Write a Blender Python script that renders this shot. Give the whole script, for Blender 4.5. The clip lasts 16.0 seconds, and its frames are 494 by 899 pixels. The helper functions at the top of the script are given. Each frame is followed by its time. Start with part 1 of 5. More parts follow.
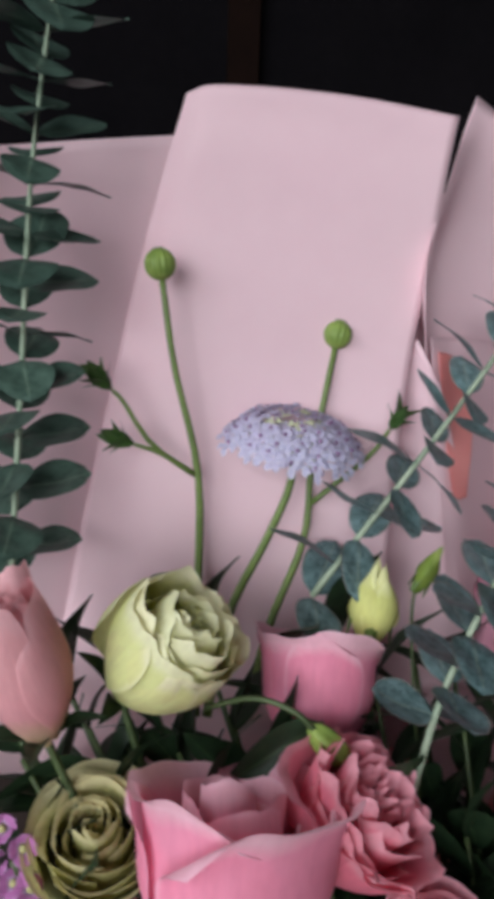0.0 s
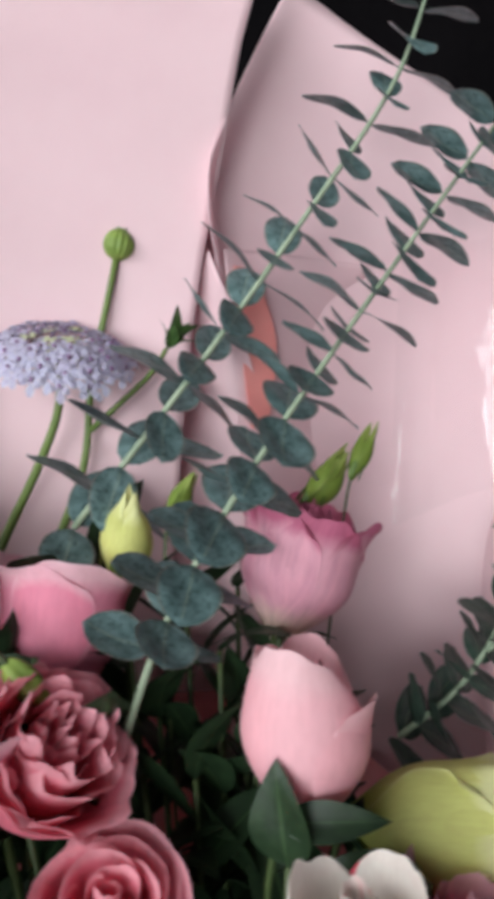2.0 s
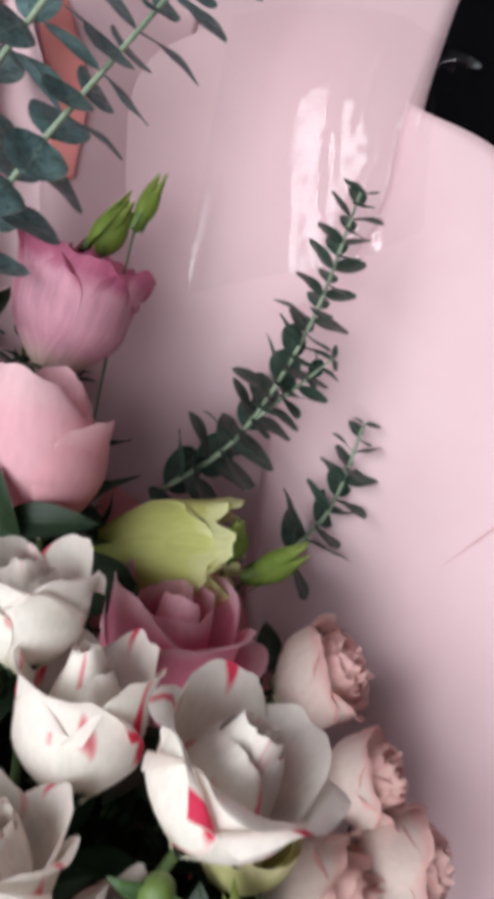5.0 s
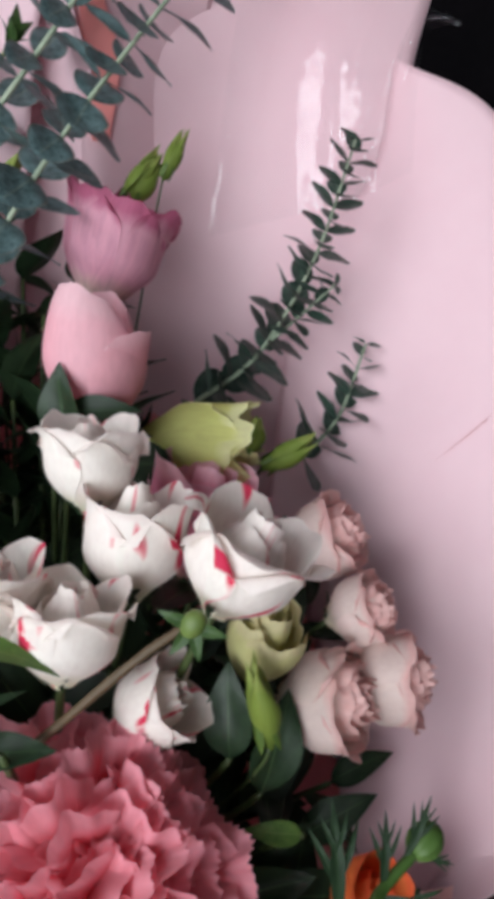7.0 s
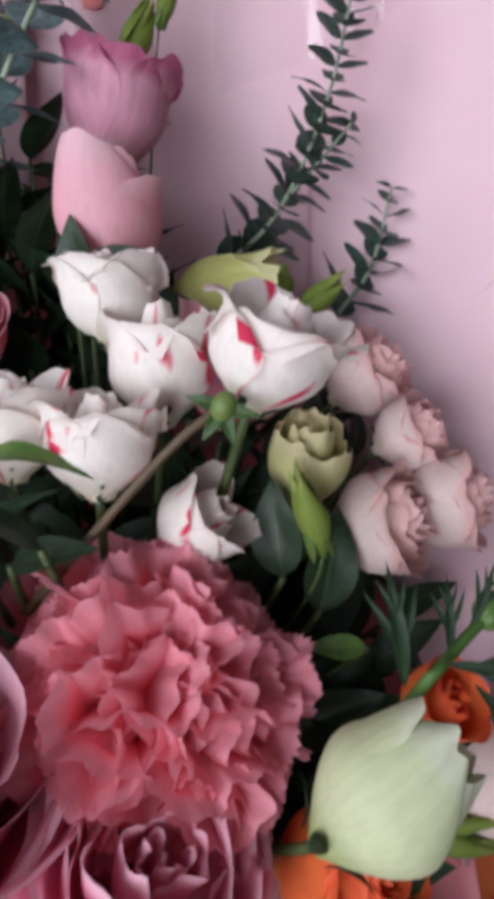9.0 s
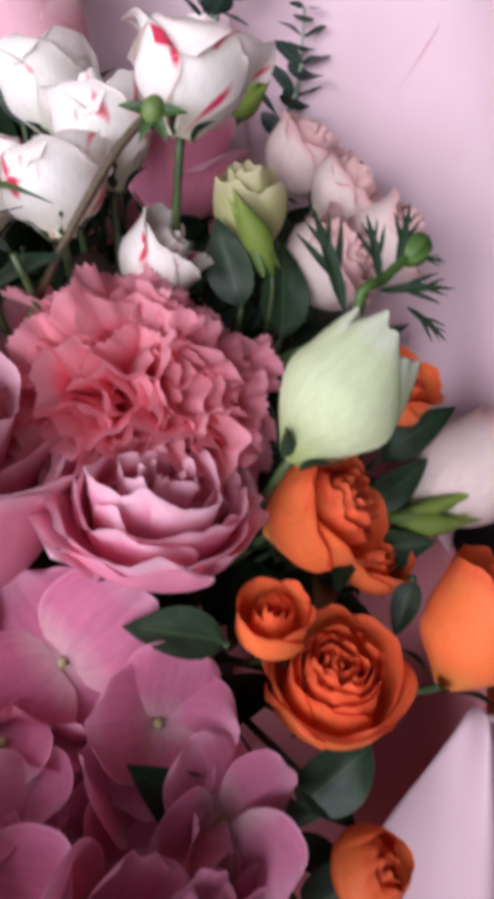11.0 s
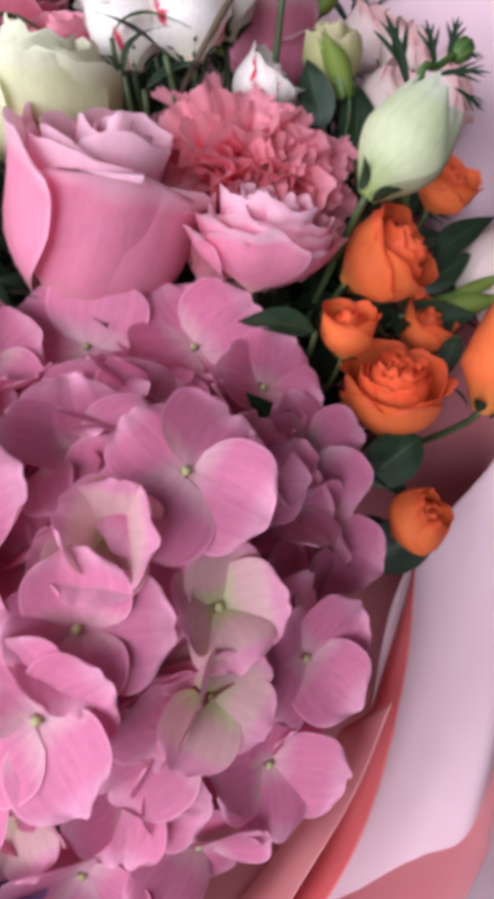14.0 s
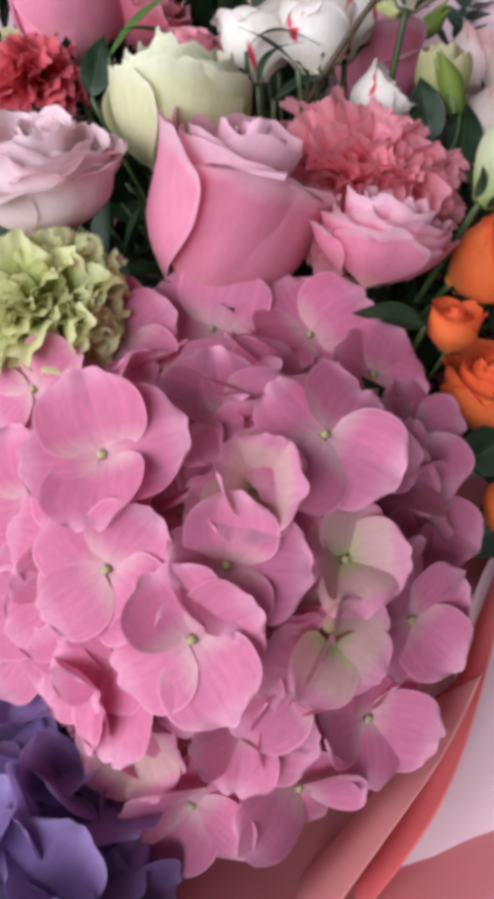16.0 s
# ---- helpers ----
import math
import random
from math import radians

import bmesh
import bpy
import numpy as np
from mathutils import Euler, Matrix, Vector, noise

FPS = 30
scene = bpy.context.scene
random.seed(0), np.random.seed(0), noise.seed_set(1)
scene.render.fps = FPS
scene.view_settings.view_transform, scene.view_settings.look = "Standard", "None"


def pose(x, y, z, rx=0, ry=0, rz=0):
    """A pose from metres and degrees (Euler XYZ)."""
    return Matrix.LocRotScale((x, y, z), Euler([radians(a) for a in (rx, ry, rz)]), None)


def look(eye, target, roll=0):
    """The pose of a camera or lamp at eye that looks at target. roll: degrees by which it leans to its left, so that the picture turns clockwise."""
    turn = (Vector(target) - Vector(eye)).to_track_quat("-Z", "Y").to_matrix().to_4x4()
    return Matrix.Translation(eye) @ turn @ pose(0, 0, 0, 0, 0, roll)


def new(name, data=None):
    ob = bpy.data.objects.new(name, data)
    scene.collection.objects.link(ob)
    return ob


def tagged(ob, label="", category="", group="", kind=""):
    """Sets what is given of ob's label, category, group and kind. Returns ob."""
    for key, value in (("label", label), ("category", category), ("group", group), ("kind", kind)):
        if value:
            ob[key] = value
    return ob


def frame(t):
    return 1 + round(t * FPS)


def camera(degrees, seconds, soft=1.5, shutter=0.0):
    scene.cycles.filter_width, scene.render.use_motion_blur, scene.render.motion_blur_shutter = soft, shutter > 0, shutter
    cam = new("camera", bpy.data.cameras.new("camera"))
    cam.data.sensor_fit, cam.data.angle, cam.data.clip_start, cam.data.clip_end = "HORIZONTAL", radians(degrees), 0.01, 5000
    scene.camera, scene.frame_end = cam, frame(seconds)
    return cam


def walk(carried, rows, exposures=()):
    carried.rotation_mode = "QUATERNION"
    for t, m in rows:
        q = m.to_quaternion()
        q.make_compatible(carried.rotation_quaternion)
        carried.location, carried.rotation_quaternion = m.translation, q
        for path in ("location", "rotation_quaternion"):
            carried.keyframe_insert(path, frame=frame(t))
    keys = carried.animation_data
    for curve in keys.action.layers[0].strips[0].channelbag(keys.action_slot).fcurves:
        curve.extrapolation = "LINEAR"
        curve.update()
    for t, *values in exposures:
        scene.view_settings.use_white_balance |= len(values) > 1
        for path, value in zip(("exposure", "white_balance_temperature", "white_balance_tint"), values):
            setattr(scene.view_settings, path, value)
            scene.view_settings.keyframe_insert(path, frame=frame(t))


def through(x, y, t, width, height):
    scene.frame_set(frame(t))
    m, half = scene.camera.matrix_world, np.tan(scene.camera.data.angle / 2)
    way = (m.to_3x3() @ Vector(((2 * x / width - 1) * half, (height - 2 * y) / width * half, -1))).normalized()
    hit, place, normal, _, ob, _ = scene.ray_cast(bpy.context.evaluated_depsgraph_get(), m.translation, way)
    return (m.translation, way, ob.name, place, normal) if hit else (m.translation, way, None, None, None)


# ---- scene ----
from mathutils.bvhtree import BVHTree

# ---------------------------------------------------------------- camera path
cam = camera(39.8, 16.0, 6.8, 0.5)
PATH = [
    (0, (-0.1115, 0.0623, 1.2634), (-0.0494, 0.9836, 0.8795), 2.35),
    (0.5, (-0.0974, 0.0598, 1.2580), (0.0003, 0.9811, 0.8818), 2.67),
    (1, (-0.0807, 0.0599, 1.2499), (0.0345, 0.9759, 0.8656), 2.91),
    (1.5, (-0.0549, 0.0659, 1.2440), (0.0500, 0.9652, 0.8195), 2.84),
    (2, (-0.0181, 0.0730, 1.2432), (0.0476, 0.9712, 0.8084), 2.73),
    (2.5, (0.0043, 0.0800, 1.2487), (0.0642, 0.9832, 0.8237), 4.36),
    (3, (0.0241, 0.0828, 1.2387), (0.0680, 0.9702, 0.7797), 5.97),
    (3.5, (0.0202, 0.0885, 1.2247), (0.0666, 0.9440, 0.7090), 7.92),
    (4, (0.0302, 0.0825, 1.2208), (0.1329, 0.8994, 0.6533), 10.22),
    (4.5, (0.0385, 0.0648, 1.2181), (0.2186, 0.8565, 0.6343), 13.06),
    (7, (0.0401, -0.0131, 1.2221), (0.1759, 0.7613, 0.6041), 9.61),
    (7.5, (0.0379, -0.0166, 1.2132), (0.1400, 0.7598, 0.5913), 6.68),
    (8, (0.0417, -0.0202, 1.1999), (0.1369, 0.7501, 0.5693), 5.06),
    (10.5, (0.0489, -0.0842, 1.1498), (0.0844, 0.6421, 0.4633), -7.59),
    (11, (0.0469, -0.1056, 1.1364), (0.1093, 0.6263, 0.4578), -8.67),
    (11.5, (0.0485, -0.1249, 1.1333), (0.1267, 0.6046, 0.4537), -9.85),
    (12, (0.0480, -0.1438, 1.1284), (0.1057, 0.5903, 0.4518), -11.92),
    (12.5, (0.0443, -0.1645, 1.1174), (0.1063, 0.5794, 0.4520), -11.66),
    (13, (0.0354, -0.1860, 1.1165), (0.0672, 0.5680, 0.4604), -12.16),
    (13.5, (0.0225, -0.2005, 1.1138), (0.0319, 0.5564, 0.4603), -11.62),
    (14, (0.0117, -0.2120, 1.1094), (0.0120, 0.5469, 0.4582), -10.56),
    (14.5, (0.0044, -0.2226, 1.1073), (-0.0189, 0.5429, 0.4643), -10.70),
    (15, (-0.0026, -0.2323, 1.1132), (-0.0331, 0.5397, 0.4783), -10.12),
    (15.5, (-0.0123, -0.2334, 1.1139), (-0.0599, 0.5435, 0.4861), -10.14),
    (16, (-0.0165, -0.2336, 1.1151), (-0.0651, 0.5440, 0.4883), -9.31),
]
walk(cam, [(t, look(eye, target, roll)) for t, eye, target, roll in PATH], [(0.0, -0.42, 6300, 7), (1.0, -0.48, 6100, 13), (2.0, -0.12, 6500, 3), (3.5, 0.04, 6300, 10), (4.5, -0.12, 6450, 5), (7.0, -0.26, 6300, 8), (8.0, -0.36, 6200, 10), (10.5, -0.20, 6100, 17), (11.5, 0.06, 6100, 16), (12.5, 0.12, 6200, 13), (13.5, -0.06, 6050, 15), (14.5, 0.0, 6000, 16), (16.0, -0.26, 6100, 11)])

# ---------------------------------------------------------------- world and daylight
world = bpy.data.worlds.new("sky")
scene.world = world
world.use_nodes = True
wn = world.node_tree.nodes
sky = wn.new("ShaderNodeTexSky")
sky.sky_type = "NISHITA"
sky.sun_disc = False
sky.sun_elevation, sky.sun_rotation = radians(38), radians(250)
world.node_tree.links.new(sky.outputs[0], wn["Background"].inputs[0])
wn["Background"].inputs[1].default_value = 0.08


def window_lamp(name, place, target, wide, high, watts, colour):
    lamp = bpy.data.lights.new(name, "AREA")
    lamp.shape, lamp.size, lamp.size_y, lamp.energy, lamp.color = "RECTANGLE", wide, high, watts, colour
    ob = new(name, lamp)
    ob.matrix_world = look(place, target)
    return ob


# daylight that enters through the two windows of the room
window_lamp("window_light_1", (-1.56, -0.55, 2.15), (0.0, 0.1, 1.1), 1.4, 1.2, 34, (0.93, 0.96, 1.0))
window_lamp("window_light_2", (-0.85, -1.95, 2.0), (0.0, 0.15, 1.05), 1.3, 1.2, 58, (0.95, 0.97, 1.0))


# ---------------------------------------------------------------- materials
def lin(r, g, b):
    """sRGB 0-255 to linear."""
    return tuple((c / 255 / 12.92 if c < 10.3 else ((c / 255 + 0.055) / 1.055) ** 2.4) for c in (r, g, b)) + (1.0,)


def nodes_of(name):
    m = bpy.data.materials.new(name)
    m.use_nodes = True
    t = m.node_tree
    return m, t, t.nodes["Principled BSDF"], t.nodes["Material Output"]


def node(t, kind, links=(), **values):
    n = t.nodes.new(kind)
    for k, v in values.items():
        if k == "operation":
            n.operation = v
        elif k == "blend":
            n.blend_type = v
        else:
            n.inputs[k.replace("_", " ")].default_value = v
    for k, src in links:
        t.links.new(src, n.inputs[k])
    return n


def ramp(t, src, stops):
    r = t.nodes.new("ShaderNodeValToRGB")
    els = r.color_ramp.elements
    while len(els) < len(stops):
        els.new(0.5)
    for e, (p, c) in zip(els, stops):
        e.position, e.color = p, c
    t.links.new(src, r.inputs[0])
    return r


def mixed(t, fac, a, b, blend="MIX"):
    """Colour mix; fac, a and b are sockets or values."""
    n = t.nodes.new("ShaderNodeMixRGB")
    n.blend_type = blend
    for k, v in (("Fac", fac), ("Color1", a), ("Color2", b)):
        if isinstance(v, bpy.types.NodeSocket):
            t.links.new(v, n.inputs[k])
        else:
            n.inputs[k].default_value = v
    return n.outputs[0]


def petal_material(name, base, body, edge, vein=0.25, edge_at=0.9, streak=0.0, patchy=0.0, patch=None, through=0.35, rough=0.55, rim=0.5, fine=26):
    """A petal: colour runs from its base to its rim, with veins along it, fine grain and some light let through."""
    m, t, p, out = nodes_of(name)
    uv = t.nodes.new("ShaderNodeUVMap")
    sep = node(t, "ShaderNodeSeparateXYZ", [(0, uv.outputs[0])])
    info = t.nodes.new("ShaderNodeObjectInfo")
    wob = node(t, "ShaderNodeTexNoise", [("Vector", uv.outputs[0])], Scale=3.0, Detail=3.0)
    along = node(t, "ShaderNodeMath", [(0, wob.outputs["Fac"]), (2, sep.outputs[1])], operation="MULTIPLY_ADD")
    along.inputs[1].default_value = 0.22
    col = ramp(t, along.outputs[0], [(0.12, base), (0.42, body), (edge_at, body), (min(edge_at + 0.16, 1.0), edge)]).outputs[0]
    # veins fan out along the petal
    stretch = node(t, "ShaderNodeMapping", [("Vector", uv.outputs[0])])
    stretch.inputs["Scale"].default_value = (fine, 2.2 * fine / 26, 1)
    veins = node(t, "ShaderNodeTexNoise", [("Vector", stretch.outputs[0])], Scale=1.0, Detail=4.0, Roughness=0.65)
    shade = ramp(t, veins.outputs["Fac"], [(0.3, (1 - vein * 0.5, 1 - vein * 0.6, 1 - vein * 0.5, 1)), (0.62, (1, 1, 1, 1))])
    col = mixed(t, 1.0, col, shade.outputs[0], "MULTIPLY")
    # thin paler margin all round the petal
    off = node(t, "ShaderNodeMath", [(0, sep.outputs[0])], operation="MULTIPLY_ADD")
    off.inputs[1].default_value, off.inputs[2].default_value = 2.0, -1.0
    side = node(t, "ShaderNodeMath", [(0, off.outputs[0])], operation="ABSOLUTE")
    far = node(t, "ShaderNodeMath", [(0, side.outputs[0]), (1, sep.outputs[1])], operation="MAXIMUM")
    margin = ramp(t, far.outputs[0], [(0.95, (0, 0, 0, 1)), (1.0, (rim, rim, rim, 1))])
    col = mixed(t, margin.outputs[0], col, tuple(min(1.0, c * 1.12 + 0.06) for c in edge[:3]) + (1.0,))
    if patch:
        blot = t.nodes.new("ShaderNodeTexNoise")
        blot.noise_dimensions = "4D"
        blot.inputs["Scale"].default_value, blot.inputs["Detail"].default_value = 1.5, 1.0
        long = node(t, "ShaderNodeMapping", [("Vector", uv.outputs[0])])
        long.inputs["Scale"].default_value = (3.2, 0.8, 1)
        t.links.new(long.outputs[0], blot.inputs["Vector"])
        spread = node(t, "ShaderNodeMath", [(0, info.outputs["Random"])], operation="MULTIPLY")
        spread.inputs[1].default_value = 40
        t.links.new(spread.outputs[0], blot.inputs["W"])
        f = ramp(t, blot.outputs["Fac"], [(0.62 - 0.2 * patchy, (0, 0, 0, 1)), (0.68 - 0.2 * patchy, (1, 1, 1, 1))])
        col = mixed(t, f.outputs[0], col, patch)
    # each petal a little different
    vary = ramp(t, info.outputs["Random"], [(0.0, (0.95, 0.92, 0.93, 1)), (0.5, (1, 1, 1, 1)), (1.0, (1.0, 0.95, 0.97, 1))])
    col = mixed(t, 1.0, col, vary.outputs[0], "MULTIPLY")
    coord = t.nodes.new("ShaderNodeTexCoord")
    grain = node(t, "ShaderNodeTexNoise", [("Vector", coord.outputs["Object"])], Scale=9.0, Detail=5.0)
    stain = ramp(t, grain.outputs["Fac"], [(0.3, (0.94, 0.92, 0.92, 1)), (0.6, (1, 1, 1, 1))])
    col = mixed(t, 1.0, col, stain.outputs[0], "MULTIPLY")
    t.links.new(col, p.inputs["Base Color"])
    p.inputs["Roughness"].default_value = rough
    p.inputs["Specular IOR Level"].default_value = 0.22
    p.inputs["Sheen Weight"].default_value = 0.03
    bump = node(t, "ShaderNodeBump", [("Height", veins.outputs["Fac"])], Strength=0.22, Distance=0.0006)
    t.links.new(bump.outputs[0], p.inputs["Normal"])
    tr = node(t, "ShaderNodeBsdfTranslucent", [("Color", col), ("Normal", bump.outputs[0])])
    mix = node(t, "ShaderNodeMixShader", [(1, p.outputs[0]), (2, tr.outputs[0])], Fac=through)
    t.links.new(mix.outputs[0], out.inputs[0])
    return m


def leaf_material(name, dark, pale, vein=(0.2, 0.3, 0.2, 1), rough=0.5, bloom=0.0, through=0.12, rim=None):
    """A leaf: midrib, side veins, blotches, and for eucalyptus a waxy bloom."""
    m, t, p, out = nodes_of(name)
    uv = t.nodes.new("ShaderNodeUVMap")
    sep = node(t, "ShaderNodeSeparateXYZ", [(0, uv.outputs[0])])
    coord = t.nodes.new("ShaderNodeTexCoord")
    info = t.nodes.new("ShaderNodeObjectInfo")
    n1 = node(t, "ShaderNodeTexNoise", [("Vector", coord.outputs["Object"])], Scale=5.0, Detail=6.0, Roughness=0.65)
    n2 = node(t, "ShaderNodeTexNoise", [("Vector", coord.outputs["Object"])], Scale=17.0, Detail=4.0)
    col = ramp(t, n1.outputs["Fac"], [(0.28, dark), (0.72, pale)]).outputs[0]
    off = node(t, "ShaderNodeMath", [(0, sep.outputs[0])], operation="SUBTRACT")
    off.inputs[1].default_value = 0.5
    mag = node(t, "ShaderNodeMath", [(0, off.outputs[0])], operation="ABSOLUTE")
    mid = ramp(t, mag.outputs[0], [(0.0, (0.7, 0.7, 0.7, 1)), (0.03, (0, 0, 0, 1))])
    col = mixed(t, mid.outputs[0], col, vein)
    if rim:
        edge = ramp(t, mag.outputs[0], [(0.44, (0, 0, 0, 1)), (0.5, (0.8, 0.8, 0.8, 1))])
        col = mixed(t, edge.outputs[0], col, rim)
    if bloom:
        sp = ramp(t, n2.outputs["Fac"], [(0.36, (0.35, 0.38, 0.38, 1)), (0.46, (1, 1, 1, 1))])
        col = mixed(t, bloom, col, sp.outputs[0], "MULTIPLY")
    vary = ramp(t, info.outputs["Random"], [(0.0, (0.72, 0.74, 0.74, 1)), (1.0, (1.12, 1.1, 1.1, 1))])
    col = mixed(t, 1.0, col, vary.outputs[0], "MULTIPLY")
    t.links.new(col, p.inputs["Base Color"])
    p.inputs["Roughness"].default_value = rough
    p.inputs["Specular IOR Level"].default_value = 0.35
    bump = node(t, "ShaderNodeBump", [("Height", n1.outputs["Fac"])], Strength=0.3, Distance=0.0008)
    t.links.new(bump.outputs[0], p.inputs["Normal"])
    tr = node(t, "ShaderNodeBsdfTranslucent", [("Color", col)])
    mix = node(t, "ShaderNodeMixShader", [(1, p.outputs[0]), (2, tr.outputs[0])], Fac=through)
    t.links.new(mix.outputs[0], out.inputs[0])
    return m


def plain_material(name, dark, pale, scale, rough=0.6, bump_by=0.2, metal=0.0, through=0.0, detail=5.0, distance=0.001, gloss=0.5):
    """A surface with noise of two scales and a fine relief."""
    m, t, p, out = nodes_of(name)
    coord = t.nodes.new("ShaderNodeTexCoord")
    n1 = node(t, "ShaderNodeTexNoise", [("Vector", coord.outputs["Object"])], Scale=scale, Detail=detail, Roughness=0.6)
    n2 = node(t, "ShaderNodeTexNoise", [("Vector", coord.outputs["Object"])], Scale=scale * 14, Detail=3.0)
    both = node(t, "ShaderNodeMath", [(0, n2.outputs["Fac"]), (2, n1.outputs["Fac"])], operation="MULTIPLY_ADD")
    both.inputs[1].default_value = 0.3
    col = ramp(t, both.outputs[0], [(0.4, dark), (0.85, pale)]).outputs[0]
    t.links.new(col, p.inputs["Base Color"])
    p.inputs["Roughness"].default_value, p.inputs["Metallic"].default_value = rough, metal
    p.inputs["Specular IOR Level"].default_value = gloss
    bump = node(t, "ShaderNodeBump", [("Height", both.outputs[0])], Strength=bump_by, Distance=distance)
    t.links.new(bump.outputs[0], p.inputs["Normal"])
    if through:
        tr = node(t, "ShaderNodeBsdfTranslucent", [("Color", col)])
        mix = node(t, "ShaderNodeMixShader", [(1, p.outputs[0]), (2, tr.outputs[0])], Fac=through)
        t.links.new(mix.outputs[0], out.inputs[0])
    return m


def film_material(name):
    """Clear wrapping film: lets light through and mirrors at its creases."""
    m, t, p, out = nodes_of(name)
    coord = t.nodes.new("ShaderNodeTexCoord")
    n1 = node(t, "ShaderNodeTexNoise", [("Vector", coord.outputs["Object"])], Scale=18.0, Detail=1.0, Distortion=0.4)
    bump = node(t, "ShaderNodeBump", [("Height", n1.outputs["Fac"])], Strength=0.02, Distance=0.003)
    fres = node(t, "ShaderNodeFresnel", [("Normal", bump.outputs[0])], IOR=1.6)
    clear = t.nodes.new("ShaderNodeBsdfTransparent")
    clear.inputs[0].default_value = (0.996, 0.996, 0.996, 1)
    gloss = node(t, "ShaderNodeBsdfGlossy", [("Normal", bump.outputs[0])], Roughness=0.015)
    mix = node(t, "ShaderNodeMixShader", [(0, fres.outputs[0]), (1, clear.outputs[0]), (2, gloss.outputs[0])])
    t.links.new(mix.outputs[0], out.inputs[0])
    return m


PAPER = plain_material("pink_paper", lin(240, 205, 213), lin(246, 215, 221), 5.0, 0.55, 0.06, through=0.28)
CORAL = plain_material("coral_paper", lin(253, 146, 148), lin(254, 162, 162), 5.0, 0.55, 0.06, through=0.5)
SALMON = plain_material("salmon_paper", lin(249, 172, 174), lin(251, 188, 188), 5.0, 0.55, 0.06, through=0.5)
FOLD_GLOW = plain_material("fold_glow_coral", lin(252, 174, 170), lin(252, 186, 181), 5.0, 0.55, 0.06, through=0.45)
DEEP = plain_material("deep_pink_paper", lin(238, 150, 156), lin(244, 166, 170), 5.0, 0.6, 0.06, through=0.3)
FILM = film_material("clear_film")
M = {
    "green_lis": petal_material("green_white_petal", lin(196, 210, 112), lin(236, 240, 172), lin(246, 247, 204), 0.18, rim=0.5),
    "pale_lis": petal_material("pale_green_petal", lin(168, 184, 108), lin(224, 231, 188), lin(236, 240, 212), 0.16),
    "lime_lis": petal_material("lime_petal", lin(175, 190, 90), lin(226, 228, 144), lin(238, 238, 178), 0.12),
    "cream_lis": petal_material("cream_petal", lin(205, 212, 140), lin(236, 236, 190), lin(243, 242, 210), 0.14),
    "mauve_lis": petal_material("mauve_petal", lin(228, 214, 184), lin(238, 180, 198), lin(206, 116, 148), 0.42, 0.88, rim=0.0, fine=14),
    "pink_rose": petal_material("pink_rose_petal", lin(242, 190, 180), lin(248, 160, 187), lin(252, 200, 214), 0.12, rim=0.4),
    "pale_rose": petal_material("pale_rose_petal", lin(244, 206, 196), lin(250, 194, 204), lin(251, 206, 213), 0.08, rim=0.3),
    "rose_pink": petal_material("rose_pink_petal", lin(242, 168, 170), lin(247, 144, 165), lin(250, 178, 191), 0.18, rim=0.4),
    "peach_rose": petal_material("peach_rose_petal", lin(222, 200, 150), lin(236, 176, 180), lin(238, 186, 190), 0.1),
    "fade_rose": petal_material("faded_petal", lin(160, 170, 100), lin(214, 212, 150), lin(220, 212, 164), 0.14),
    "white_rose": petal_material("white_red_petal", lin(238, 238, 206), lin(252, 247, 238), lin(251, 242, 234), 0.06, 0.95, patchy=-0.02, patch=lin(226, 62, 96), through=0.28, rim=0.1),
    "garden_rose": petal_material("garden_rose_petal", lin(244, 226, 222), lin(253, 233, 234), lin(252, 220, 224), 0.08, rim=0.3, through=0.28),
    "blush_rose": petal_material("blush_petal", lin(242, 236, 206), lin(253, 236, 228), lin(250, 208, 202), 0.1, 0.86, rim=0.1),
    "orange_rose": petal_material("orange_petal", lin(252, 170, 84), lin(253, 134, 72), lin(249, 112, 64), 0.14, rim=0.25),
    "carnation": petal_material("coral_carnation_petal", lin(246, 100, 118), lin(252, 122, 138), lin(254, 172, 184), 0.14, 0.82, through=0.48, rim=0.25),
    "red_carnation": petal_material("red_carnation_petal", lin(214, 70, 80), lin(232, 92, 106), lin(238, 116, 128), 0.18),
    "green_carnation": petal_material("green_carnation_petal", lin(168, 184, 88), lin(216, 224, 144), lin(234, 236, 178), 0.16, rim=0.4),
    "hydrangea": petal_material("hydrangea_petal", lin(239, 190, 196), lin(232, 138, 172), lin(240, 166, 192), 0.34, 0.82, rim=0.8, fine=15, through=0.3),
    "hydrangea_green": petal_material("hydrangea_green_petal", lin(208, 212, 150), lin(232, 186, 184), lin(234, 160, 186), 0.24, 0.75, rim=0.75, fine=13),
    "bud": petal_material("green_bud_petal", lin(88, 114, 44), lin(132, 154, 68), lin(156, 172, 90), 0.2),
    "purple": petal_material("purple_petal", lin(186, 156, 196), lin(156, 126, 184), lin(172, 146, 200), 0.24, 0.8, rim=0.6, fine=15),
    "lilac": petal_material("lilac_petal", lin(210, 190, 220), lin(200, 130, 190), lin(214, 160, 210), 0.1),
    "lace": petal_material("blue_lace_petal", lin(224, 222, 236), lin(210, 206, 232), lin(228, 226, 242), 0.1),
}
